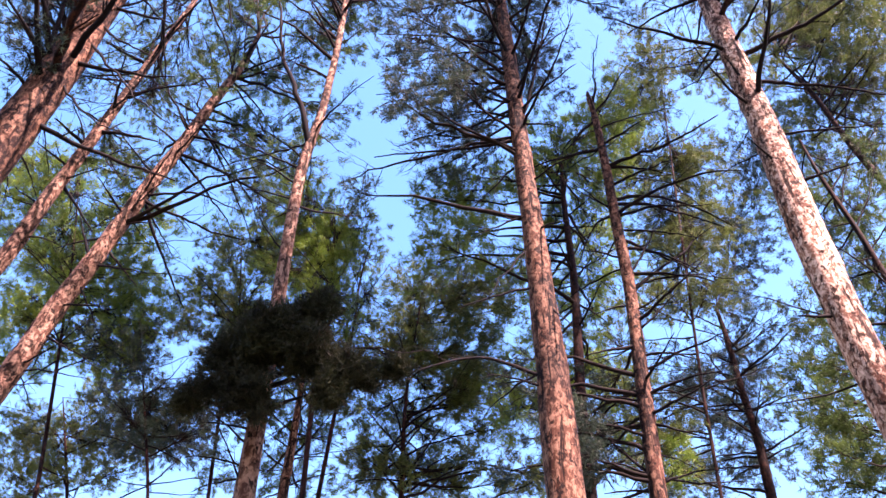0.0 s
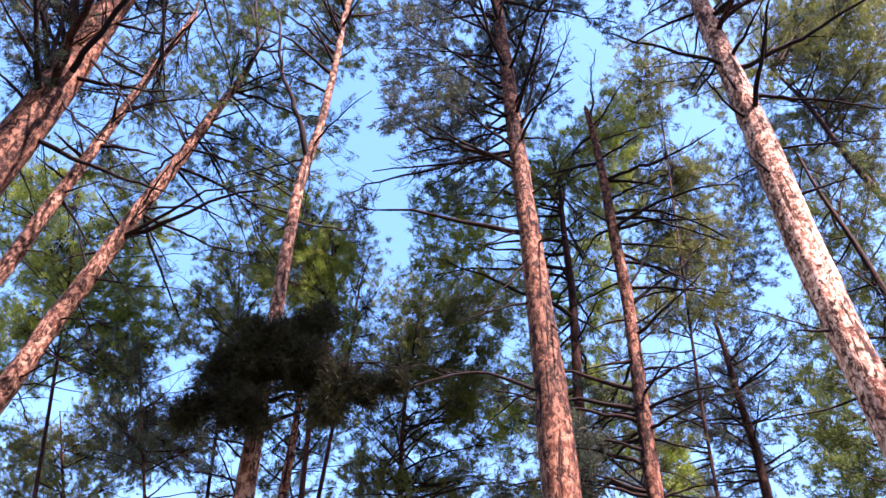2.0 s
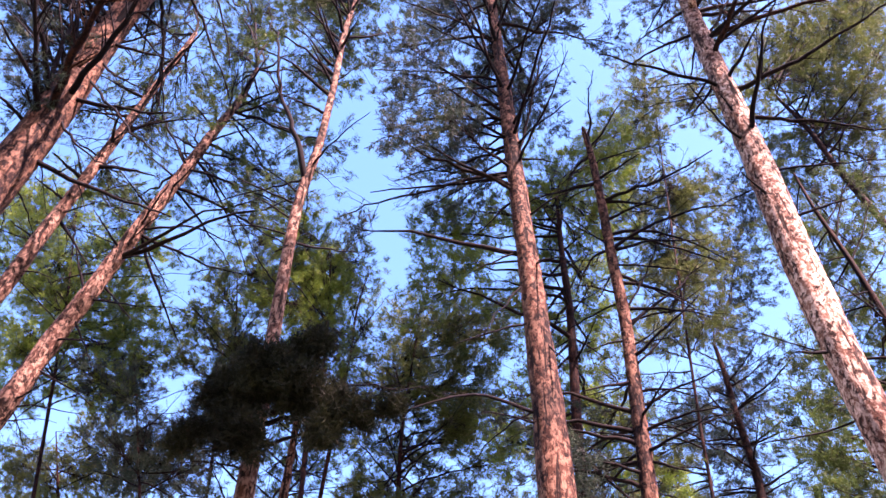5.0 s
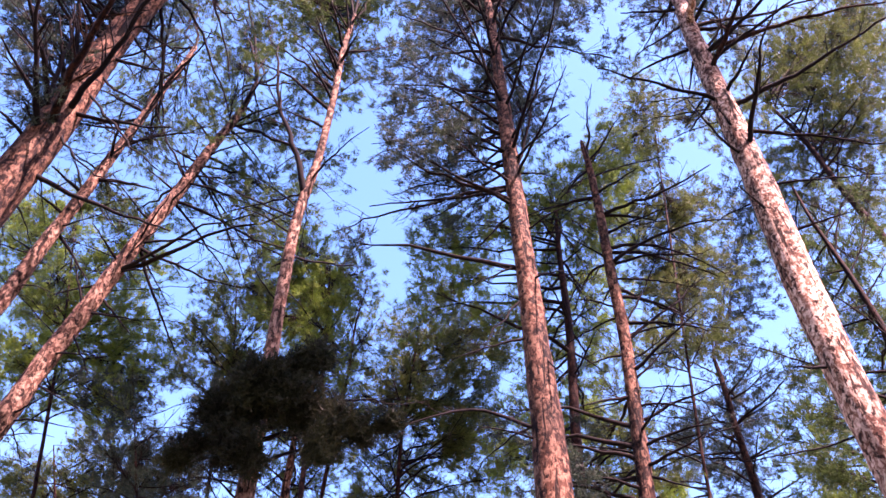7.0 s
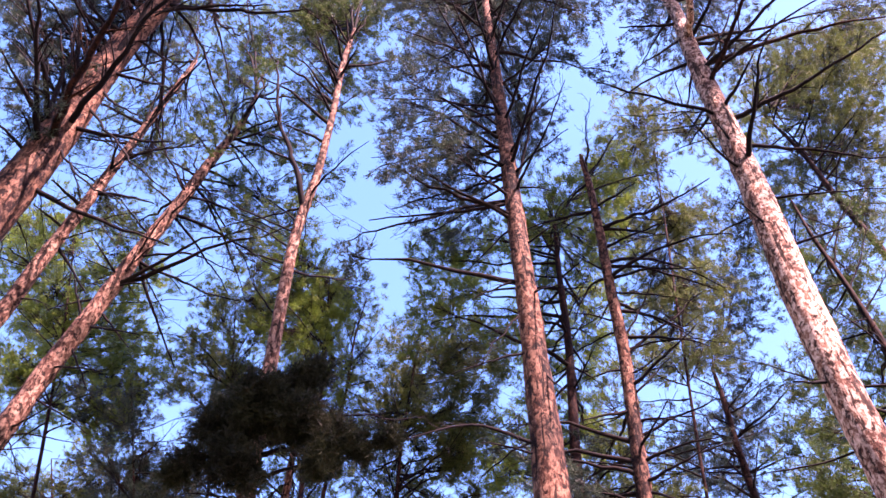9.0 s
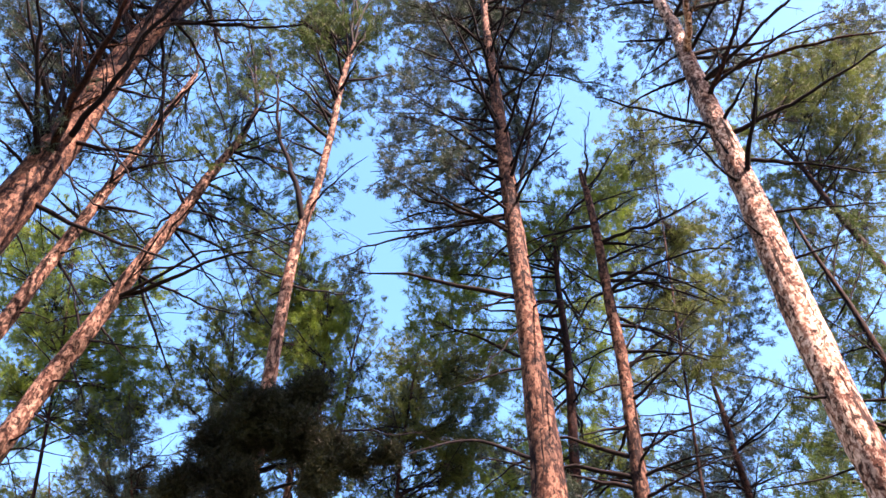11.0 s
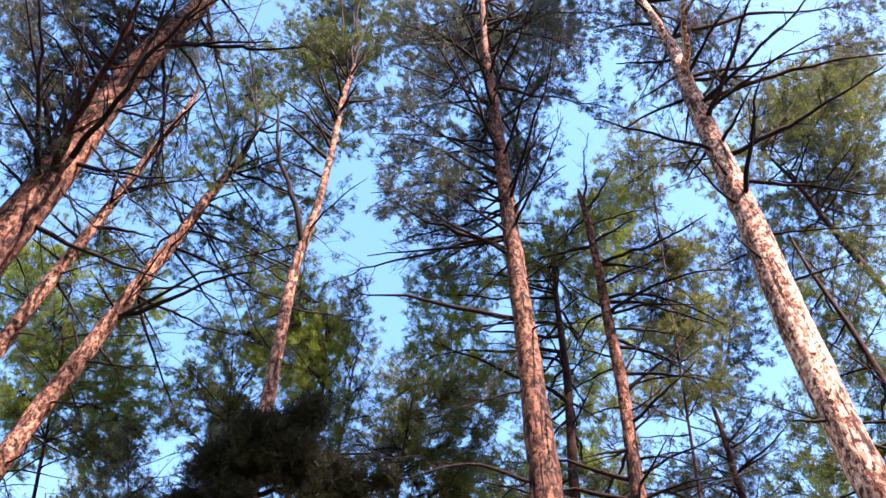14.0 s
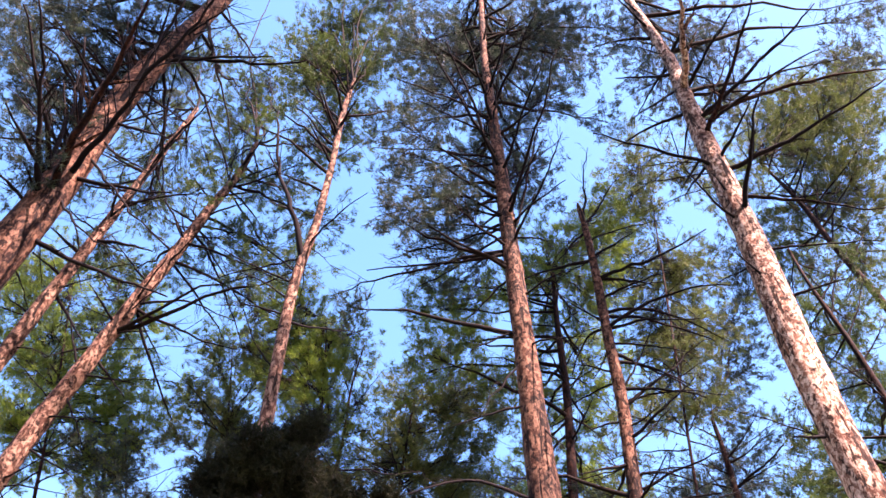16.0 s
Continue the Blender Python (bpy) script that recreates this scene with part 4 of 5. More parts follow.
pine('distant pine with thin dark stem and broad green crown',
     trunk=[(8.37, 8.97, 0, 0.106), (8.02, 8.97, 5.55, 0.086), (7.57, 8.97, 11.11, 0.076), (7.58, 8.97, 12.37, 0.066), (7.33, 8.97, 13.96, 0.057), (7.22, 8.97, 15.46, 0.045), (6.86, 8.97, 17.07, 0.024)],
     boughs=[(13.99, 0.78, 0.55, 0.18, 0.4), (14.52, -0.44, 0.62, 0.12, 0.44), (14.65, 0.04, 0.96, 0.15, 0.43), (14.7, 1.19, 1.06, 0.29, 0.41),
            (15.14, 1.78, 1.07, 0.4, 0.52), (15.61, 1.56, 0.34, 0.35, 0.52), (15.69, 1.63, -0.08, 0.39, 0.59), (15.75, -0.99, 0.07, 0.2, 0.55),
            (15.82, 0.37, 0.77, 0.15, 0.58), (15.84, 0.45, 0.51, 0.13, 0.49), (16.16, 1.19, 0.68, 0.27, 0.57), (16.21, 1.76, 0.62, 0.39, 0.59),
            (16.37, 1.2, -0.41, 0.33, 0.58), (17.02, -0.22, 0.51, 0.62, 0.52), (17.02, 0.42, 0.57, 3.37, 0.63), (17.02, 1.02, 0.7, 2.03, 0.68),
            (17.02, 1.6, 0.45, 1.27, 0.66), (17.02, 1.68, 0.73, 2.49, 0.69), (17.02, 1.74, 0.52, 3.5, 0.66)] +
     [(17.02, 1.8, 0.65, 3.26, 0.58), (17.02, 1.94, 0.89, 2.43, 0.58), (17.02, 1.96, -0.6, 1.01, 0.53), (17.02, 2.12, 0.5, 3.93, 0.52),
            (17.02, 2.2, 0.54, 0.59, 0.47), (17.02, 2.26, -0.63, 2.16, 0.54), (17.02, 2.49, -0.17, 2.99, 0.68), (17.02, 2.51, -0.8, 2.65, 0.6),
            (17.02, 2.68, 0.06, 2.13, 0.49), (17.02, 3.36, 0.49, 2.63, 0.51), (17.02, 3.82, 0.27, 4.78, 0.56), (17.02, 4.14, 0.25, 3.9, 0.71)],
     snags=[(15.42, -0.24, -0.25, 2.04, 0, 0.019), (15.05, 0.31, -0.27, 2.14, 0, 0.019), (14.63, 0.54, -0.27, 2.12, 0, 0.019), (14.12, 0.64, -0.3, 1.7, 0, 0.018),
            (13.45, 0.94, -0.11, 1.44, 0, 0.017), (14.72, 1.08, -0.33, 1.47, 0, 0.018), (13.77, 0.89, -0, 0.2, 0.03, 0.017), (14.26, -0.64, -0.09, 0.29, 0.03, 0.017),
            (13.17, -0.77, 0.07, -1.01, 0, 0.015)],
     masses=[(16.70, 0.60, -0.80, 0.98, 0.50), (16.00, 1.14, -1.25, 1.32, 0.48), (15.15, 1.35, -1.12, 1.22, 0.46), (15.70, 0.39, -0.62, 0.85, 0.40),
            (14.60, 0.87, -0.81, 0.98, 0.38), (16.70, -0.00, -0.31, 0.62, 0.33)],
     bare=(10, 11.1, 15.8), needle=NEEDLE_OLIVE, skin=BARK_DARK, dens=1.5, size=1.5)
pine('thin pine with brown stem behind the thick pale pine',
     trunk=[(5.89, 7.71, 0, 0.067), (5.8, 7.71, 3.92, 0.055), (5.68, 7.71, 7.84, 0.049), (5.76, 7.71, 9.08, 0.044), (5.7, 7.71, 10.19, 0.037), (5.57, 7.71, 11.42, 0.028), (5.56, 7.71, 12.27, 0.016)],
     boughs=[(5.86, -1.81, -0.52, 0.45, 0.2), (6.02, -1.69, 0.1, 0.36, 0.27), (6.26, -1.17, 0.1, 0.25, 0.24), (6.34, -1.22, 0.21, 0.25, 0.27),
            (6.4, -1.35, -0.29, 0.32, 0.25), (6.47, -1.35, 0.12, 0.29, 0.29), (6.51, -0.76, 0.39, 0.16, 0.27), (6.54, -1.41, -0.25, 0.34, 0.25),
            (6.55, -1.71, -0.41, 0.42, 0.23), (6.94, -1.83, -0.12, 0.41, 0.27), (7.11, -1.35, 0.5, 0.28, 0.31), (7.45, -1.36, -0.3, 0.33, 0.3),
            (7.49, -0.82, 0.51, 0.17, 0.3), (7.63, -1.32, 0.15, 0.28, 0.28), (7.82, -1.53, -0.51, 0.4, 0.25), (8.14, -0.35, 0.6, 0.12, 0.36),
            (8.26, -0.16, 0.83, 0.14, 0.35), (8.3, -0.66, 0.84, 0.18, 0.26), (9.06, 0.32, 1.06, 0.18, 0.29)] +
     [(9.19, 0.5, 1.19, 0.21, 0.33), (9.41, -0.49, 0.48, 0.11, 0.34), (9.68, 0.66, 1.09, 0.22, 0.4), (9.98, 0.37, 0.72, 0.14, 0.34),
            (10.01, 0.49, 0.67, 0.14, 0.32), (10.27, 0.01, 0.86, 0.13, 0.29), (10.89, -0.07, 0.58, 0.09, 0.36), (10.89, 0.68, 1.11, 0.22, 0.35),
            (10.96, 0.6, 0.49, 0.14, 0.38), (11.71, 1.24, 1.1, 0.3, 0.48), (11.97, 0.91, 0.55, 0.2, 0.47), (12.04, 0.27, 1.15, 0.19, 0.48)],
     snags=[(10.17, 0.7, -0.18, 1.3, 0, 0.014), (10.66, 0.43, -0.17, 1.1, 0, 0.014), (9.76, 0.53, -0.22, 0.64, 0, 0.013), (10.31, -0.35, 0.05, -0.07, 0.05, 0.013),
            (9.64, -0.47, -0.05, -0.17, 0.05, 0.012), (11.03, 0.73, -0.26, 1.03, 0, 0.014)],
     masses=[(8.40, -1.10, 0.33, 0.10, 0.20), (7.85, -1.10, 0.42, 0.02, 0.23), (7.15, -1.03, 0.49, -0.04, 0.27), (7.50, -1.26, 0.56, -0.11, 0.18),
            (6.65, -0.91, 0.45, -0.01, 0.22)],
     bare=(8, 7.8, 11.3), skin=BARK_DARK, dens=1.4, size=1.25)
pine('thin broken-topped pine with a fan of bare twigs',
     trunk=[(4.25, 10.19, 0, 0.098), (4.33, 10.19, 3.75, 0.081), (4.43, 10.19, 7.5, 0.071), (4.51, 10.19, 8.4, 0.064), (4.49, 10.19, 9.39, 0.055), (4.53, 10.19, 10.34, 0.046), (4.51, 10.19, 10.99, 0.023)],
     boughs=[(7.41, -1.03, -0.24, 0.25, 0.33), (7.59, -1.23, 0.07, 0.27, 0.32), (8.01, -0.32, 0.67, 0.12, 0.39), (8.15, -0.71, 0.63, 0.17, 0.31),
            (8.53, -0.93, -0.38, 0.25, 0.42), (8.56, 0.34, 0.72, 0.13, 0.4), (8.63, 0.5, 1.21, 0.21, 0.33), (8.76, -0.06, 0.66, 0.11, 0.39),
            (8.85, -0.89, -0.45, 0.26, 0.3), (9.06, -0.96, 0.46, 0.2, 0.38), (9.17, -0.85, -0.34, 0.22, 0.39), (9.36, -0.79, 0.1, 0.17, 0.37),
            (9.46, 0.07, 1.19, 0.19, 0.37), (9.52, 0.28, 1.06, 0.18, 0.34), (9.67, 0.55, 1.16, 0.21, 0.45), (10.03, 0.58, -0.43, 0.2, 0.4),
            (10.24, 0.32, 0.92, 0.16, 0.45), (10.39, 0.43, 0.84, 0.16, 0.41), (10.43, 0.72, 1.04, 0.22, 0.47)] +
     [(10.94, 0.45, 0.55, 0.6, 0.38), (10.94, 0.73, 0.71, 0.44, 0.44), (10.94, 1.02, 0.53, 2.03, 0.46), (10.94, 1.1, 0.4, 2.86, 0.42),
            (10.94, 1.32, 0.93, 2.06, 0.51), (10.94, 1.57, 0.88, 2.98, 0.49), (10.94, 1.79, 0.22, 3.81, 0.6), (10.94, 1.93, 0.76, 3.84, 0.47),
            (10.94, 2.04, 0.3, 4.85, 0.62), (10.94, 2.16, -0.01, 4.83, 0.5)],
     snags=[(10.52, -0.67, -0.05, 0.37, 0.03, 0.013)],
     limbs=[(9.55, -1, -0, -0.34, 0.06, 0.015), (9.55, -1.15, -0.26, -0.1, 0.07, 0.015), (9.85, -0.87, -0.34, -0.02, 0.09, 0.015), (9.55, 0.58, -0.51, 0.13, 0, 0.015),
            (9.55, 0.82, -0.86, 0.45, -0.04, 0.019), (8.95, 0.83, -0.42, 0.05, 0.04, 0.015), (8.95, 0.59, -0.63, 0.24, -0.04, 0.015), (8.95, -1.02, -0.22, -0.13, 0.03, 0.015),
            (9.25, -0.69, -0.69, 0.29, -0.03, 0.015), (8.2, 0.65, -0.55, 0.17, -0.03, 0.017), (8.2, -1.02, -0.12, -0.22, 0.04, 0.014), (8.1, 0.49, -0.43, 0.05, 0.05, 0.014),
            (8, -1.28, -0.08, -0.26, 0.04, 0.014), (10.1, 0.4, -0.72, 0.32, -0.05, 0.015), (8.65, 0.01, -0.73, 0.33, 0, 0.014)],
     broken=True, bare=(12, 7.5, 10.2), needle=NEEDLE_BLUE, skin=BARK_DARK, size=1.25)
pine('dark reddish pine stem close behind the tall straight pine',
     trunk=[(1.1, 6.8, 0, 0.085), (1.2, 6.8, 2.77, 0.070), (1.33, 6.8, 5.54, 0.062), (1.36, 6.8, 6.53, 0.054), (1.49, 6.8, 8.23, 0.046), (1.51, 6.8, 9.58, 0.036), (1.57, 6.8, 10.63, 0.020)],
     boughs=[(6.42, -0.66, -0.08, 0.15, 0.27), (6.55, -0.66, 0.26, 0.14, 0.23), (6.6, -0.55, 0.42, 0.12, 0.25), (6.65, -0.49, -0.19, 0.14, 0.25),
            (6.67, -0.51, -0.39, 0.18, 0.2), (6.96, -0.16, 0.65, 0.11, 0.24), (7.49, 0.25, 0.92, 0.15, 0.27), (7.56, 0.26, 0.73, 0.13, 0.3),
            (7.73, -0.26, 0.69, 0.12, 0.29), (7.82, 0.36, 1.2, 0.2, 0.26), (7.85, -0.31, 0.55, 0.11, 0.25), (7.94, -1.55, -0.54, 0.41, 0.29),
            (8.03, 0.16, 1.06, 0.18, 0.3), (8.28, 0.35, 0.63, 0.12, 0.29), (8.49, -0.92, -0.14, 0.21, 0.31), (8.51, -0.14, 0.87, 0.14, 0.3),
            (8.65, 0.23, 0.54, 0.09, 0.3), (8.75, -1.71, 0.54, 0.35, 0.31), (8.8, -0.35, 0.99, 0.17, 0.32)] +
     [(9.02, -1.32, 0.07, 0.29, 0.25), (9.19, -0.39, 0.82, 0.15, 0.33), (9.21, -1.37, 0.44, 0.28, 0.37), (9.38, 0.5, 0.95, 0.18, 0.38),
            (9.46, 0.62, 0.94, 0.19, 0.38), (9.68, -1.51, 0.23, 0.32, 0.35), (9.77, -0.76, -0.22, 0.19, 0.35), (9.8, -1.56, 0.09, 0.33, 0.28),
            (10.07, -1.26, 0.32, 0.26, 0.39), (10.15, 0.51, 0.98, 0.18, 0.39), (10.28, -0.05, 1.2, 0.19, 0.35), (10.3, -1.25, 0.8, 0.28, 0.37),
            (10.53, -0.02, 0.81, 0.13, 0.29), (10.57, -0.4, 0.69, 0.53, 0.39), (10.57, -0.02, 0.8, 0.95, 0.32), (10.57, 0.07, 0.71, 0.2, 0.37),
            (10.57, 0.18, 0.75, 1.6, 0.47), (10.57, 0.48, 0.77, 1.5, 0.35), (10.57, 0.51, 1.12, 1.07, 0.32)] +
     [(10.57, 0.69, 0.78, 0.27, 0.41), (10.57, 0.71, 0.74, 0.41, 0.35), (10.57, 0.81, 0.52, 1.66, 0.34), (10.57, 0.84, 0.02, 1.33, 0.31),
            (10.57, 0.96, 0.21, 1.1, 0.35), (10.57, 1.01, 1.04, 1.92, 0.48)],
     snags=[(8.3, 0.37, -0.06, 0.6, 0, 0.009), (8.63, 0.43, -0.03, 0.92, 0, 0.009), (9.18, 0.49, 0.04, 0.04, 0.05, 0.009), (8.23, -0.42, 0.09, -0.09, 0.05, 0.008),
            (6.4, 0.2, -0.09, -0.31, 0.05, 0.007)],
     limbs=[(6.25, 0.47, -0.55, 0.17, 0, 0.014), (6.25, 0.42, -0.29, -0.07, 0.05, 0.014), (6.25, 0.47, 0.02, -0.36, 0.07, 0.014), (6.15, 0.23, 0.1, -0.43, 0, 0.014),
            (6.3, 0.25, -0.56, 0.18, 0, 0.011), (7.6, 0.21, -0.54, 0.16, 0, 0.013), (7.95, 0.29, -0.04, -0.3, 0.07, 0.013), (8.45, -0.27, -0.51, 0.13, 0, 0.014)],
     masses=[(10.35, -0.11, -0.18, 0.51, 0.27), (10.50, 0.29, -0.23, 0.55, 0.24), (9.80, -0.28, -0.14, 0.48, 0.20), (10.25, 0.81, -0.23, 0.55, 0.19),
            (9.75, 0.02, -0.17, 0.50, 0.20),
            (6.15, 0.26, -0.01, 0.41, 0.14), (5.65, 0.31, 0.01, 0.40, 0.15), (5.70, 0.91, -0.04, 0.45, 0.13), (5.40, 0.83, -0.00, 0.41, 0.15)],
     bare=(10, 5.5, 9.5), needle=NEEDLE_SUNLIT, skin=BARK_DARK, dens=1.2, size=1.25)
pine('thin pine with brownish green hanging clumps of needles',
     trunk=[(2.57, 8.17, 0, 0.028), (2.81, 8.17, 3.85, 0.023), (3.12, 8.17, 7.69, 0.020), (3.26, 8.17, 8.93, 0.018), (3.52, 8.17, 11.15, 0.016), (3.97, 8.17, 14.98, 0.009)],
     boughs=[(6.48, -0.57, -0.23, 0.16, 0.26), (7, -0.35, 0.74, 0.13, 0.34), (7.01, -0.71, 0.51, 0.16, 0.32), (7.07, -0.67, 0.3, 0.14, 0.34),
            (7.16, -0.48, 0.12, 0.1, 0.25), (7.43, -1.03, 0.01, 0.23, 0.35), (7.59, -0.48, 0.62, 0.14, 0.34), (7.6, -0.98, -0.12, 0.23, 0.25),
            (7.86, -0.93, 0.63, 0.2, 0.31), (8.34, -0.64, 0.35, 0.14, 0.29), (8.64, -0.91, 0.45, 0.2, 0.29), (8.85, -0.87, -0.19, 0.21, 0.36),
            (9.82, 0.42, 0.59, 0.12, 0.38), (10.07, -0.09, 0.93, 0.15, 0.35), (10.25, 0.06, 0.88, 0.14, 0.41), (10.32, 0.82, 0.97, 0.22, 0.33),
            (11.11, 0.38, 0.58, 0.12, 0.46), (11.22, 0.5, 0.89, 0.17, 0.43), (11.45, 0.14, 0.99, 0.16, 0.34)] +
     [(11.56, 0.28, 1.15, 0.19, 0.33), (11.66, 1.04, 0.93, 0.24, 0.41), (11.8, 0.56, 1.24, 0.22, 0.4), (11.81, -0.14, 1.11, 0.18, 0.48),
            (11.84, 0.1, 0.81, 0.13, 0.47), (12.03, -0.74, 0.43, 0.16, 0.36), (12.8, 0.42, 0.55, 0.11, 0.5), (12.88, 0.55, 0.88, 0.17, 0.44),
            (12.88, -0.22, 0.87, 0.15, 0.42), (13.09, -0.7, 0.72, 0.18, 0.51), (13.09, 0.53, 0.97, 0.18, 0.46), (13.2, 0.18, 0.84, 0.13, 0.39),
            (13.31, 0.89, 1.11, 0.24, 0.49), (14.92, -0.54, 0.67, 0.21, 0.56), (14.92, -0.37, 0.9, 0.4, 0.46), (14.92, -0.04, 1.23, 0.34, 0.47),
            (14.92, 0.09, 0.56, 1.41, 0.44), (14.92, 0.15, 1.02, 1.94, 0.6), (14.92, 0.33, 0.86, 3.1, 0.38)] +
     [(14.92, 1.01, 0.39, 1.22, 0.51), (14.92, 1.14, 0.35, 0.78, 0.47)],
     snags=[(10.77, 0.71, -0.1, 0.53, 0.03, 0.010), (11.15, -0.53, -0.18, 0.3, 0.03, 0.010), (12.71, 0.94, 0.03, 0.69, 0.03, 0.011), (9.97, -0.4, -0.04, 0.4, 0, 0.010)],
     masses=[(9.75, 0.15, -0.13, 0.53, 0.33), (8.85, -0.24, -0.08, 0.48, 0.29), (8.95, 0.30, -0.14, 0.54, 0.26), (13.35, -0.05, -0.28, 0.59, 0.23),
            (12.70, -0.15, -0.25, 0.57, 0.22), (13.80, 0.04, -0.32, 0.62, 0.20)],
     bare=(14, 7.7, 13.4), needle=NEEDLE_OLIVE, skin=BARK_DARK, dens=1.3, size=1.25)
pine('young pine with bright yellow-green sunlit crown',
     trunk=[(-1.19, 7.05, 0, 0.036), (-1.27, 7.05, 3.65, 0.029), (-1.37, 7.05, 7.3, 0.026), (-1.27, 7.05, 7.7, 0.020), (-1.35, 7.05, 9.01, 0.013), (-1.41, 7.05, 9.83, 0.007)],
     boughs=[(8.49, -0.55, -0.14, 0.13, 0.33), (8.62, -0.02, 0.81, 0.13, 0.26), (8.67, -0.48, 0.97, 0.18, 0.28), (9.28, -0.37, 1.02, 0.17, 0.35),
            (9.77, -0.43, 1.14, 0.2, 0.36), (9.78, -0.61, 0.68, 0.53, 0.31), (9.78, -0.59, -0.24, 0.16, 0.27), (9.78, -0.51, 0.54, 0.77, 0.37),
            (9.78, -0.34, 1.1, 0.54, 0.38), (9.78, -0.15, 0.56, 0.18, 0.33)],
     masses=[(8.70, -0.15, -0.11, 0.51, 0.22), (8.15, 0.01, -0.08, 0.48, 0.23), (7.80, -0.17, -0.07, 0.48, 0.20), (8.90, 0.05, -0.11, 0.51, 0.17),
            (8.40, -0.24, -0.11, 0.50, 0.19), (8.45, 0.20, -0.08, 0.48, 0.14)],
     bare=(3, 7.3, 9.3), needle=NEEDLE_SUNLIT, skin=BARK_DARK, dens=1.8)
pine('slight young pine with sparse feathery twigs',
     trunk=[(-1.78, 8.35, 0, 0.032), (-1.55, 8.35, 4.18, 0.027), (-1.26, 8.35, 8.35, 0.023), (-1.19, 8.35, 8.87, 0.018), (-1.18, 8.35, 9.88, 0.013), (-1.05, 8.35, 10.68, 0.007)],
     boughs=[(9.49, -0.21, 0.51, 0.09, 0.32), (9.81, 0.09, 0.64, 0.1, 0.36), (10.19, -0.3, 0.89, 0.15, 0.37), (10.63, -0.55, 1.06, 1.2, 0.5),
            (10.63, -0.35, 0.59, 0.95, 0.42), (10.63, -0.27, 1.14, 0.7, 0.36)],
     snags=[(9.07, 0.25, -0.07, 0.75, 0, 0.010), (9.35, 0.45, -0, 0.87, 0, 0.010), (9.67, -0.2, -0.09, 0.57, 0, 0.010), (8.96, 0.37, 0.07, 0.16, 0.05, 0.009)],
     bare=(4, 8.3, 10.2), skin=BARK_DARK)
pine('young pine with dull green rounded crown',
     trunk=[(-2.17, 8.35, 0, 0.027), (-2.43, 8.35, 4.18, 0.022), (-2.77, 8.35, 8.35, 0.019), (-2.67, 8.35, 8.67, 0.015), (-2.86, 8.35, 9.87, 0.010), (-3.01, 8.35, 10.79, 0.004)],
     boughs=[(8.05, 0.75, 0.07, 0.15, 0.28), (8.06, 1.47, 0.03, 0.3, 0.3), (8.23, 1.36, 0.4, 0.25, 0.35), (8.45, 1.11, 0.11, 0.22, 0.26),
            (8.5, 0.84, 0.31, 0.16, 0.28), (8.52, 0.04, 0.53, 0.08, 0.33), (9.24, -0.3, 1.08, 0.17, 0.41), (9.32, -0.18, 1.14, 0.19, 0.31),
            (9.5, -0.03, 0.51, 0.09, 0.37), (9.77, -0.23, 0.99, 0.16, 0.36), (9.77, -0.08, 1.18, 0.18, 0.41), (10.66, 0.34, 0.7, 0.13, 0.31),
            (10.74, -0.35, 0.91, 2.4, 0.39), (10.74, 0.01, 0.96, 1.93, 0.5), (10.74, 0.17, 0.84, 0.56, 0.46), (10.74, 0.47, 0.6, 0.46, 0.45)],
     snags=[(9.05, 0.33, -0.16, 1.1, 0, 0.010), (8.87, -0.54, -0.08, 0.71, 0, 0.009)],
     masses=[(9.60, -0.25, -0.13, 0.53, 0.33), (8.95, -0.54, -0.12, 0.52, 0.27), (8.75, 0.01, -0.12, 0.51, 0.26), (8.30, -0.57, -0.14, 0.54, 0.23),
            (9.40, 0.15, -0.12, 0.51, 0.22)],
     bare=(3, 8.3, 10.3), needle=NEEDLE_OLIVE, skin=BARK_DARK, dens=1.5)
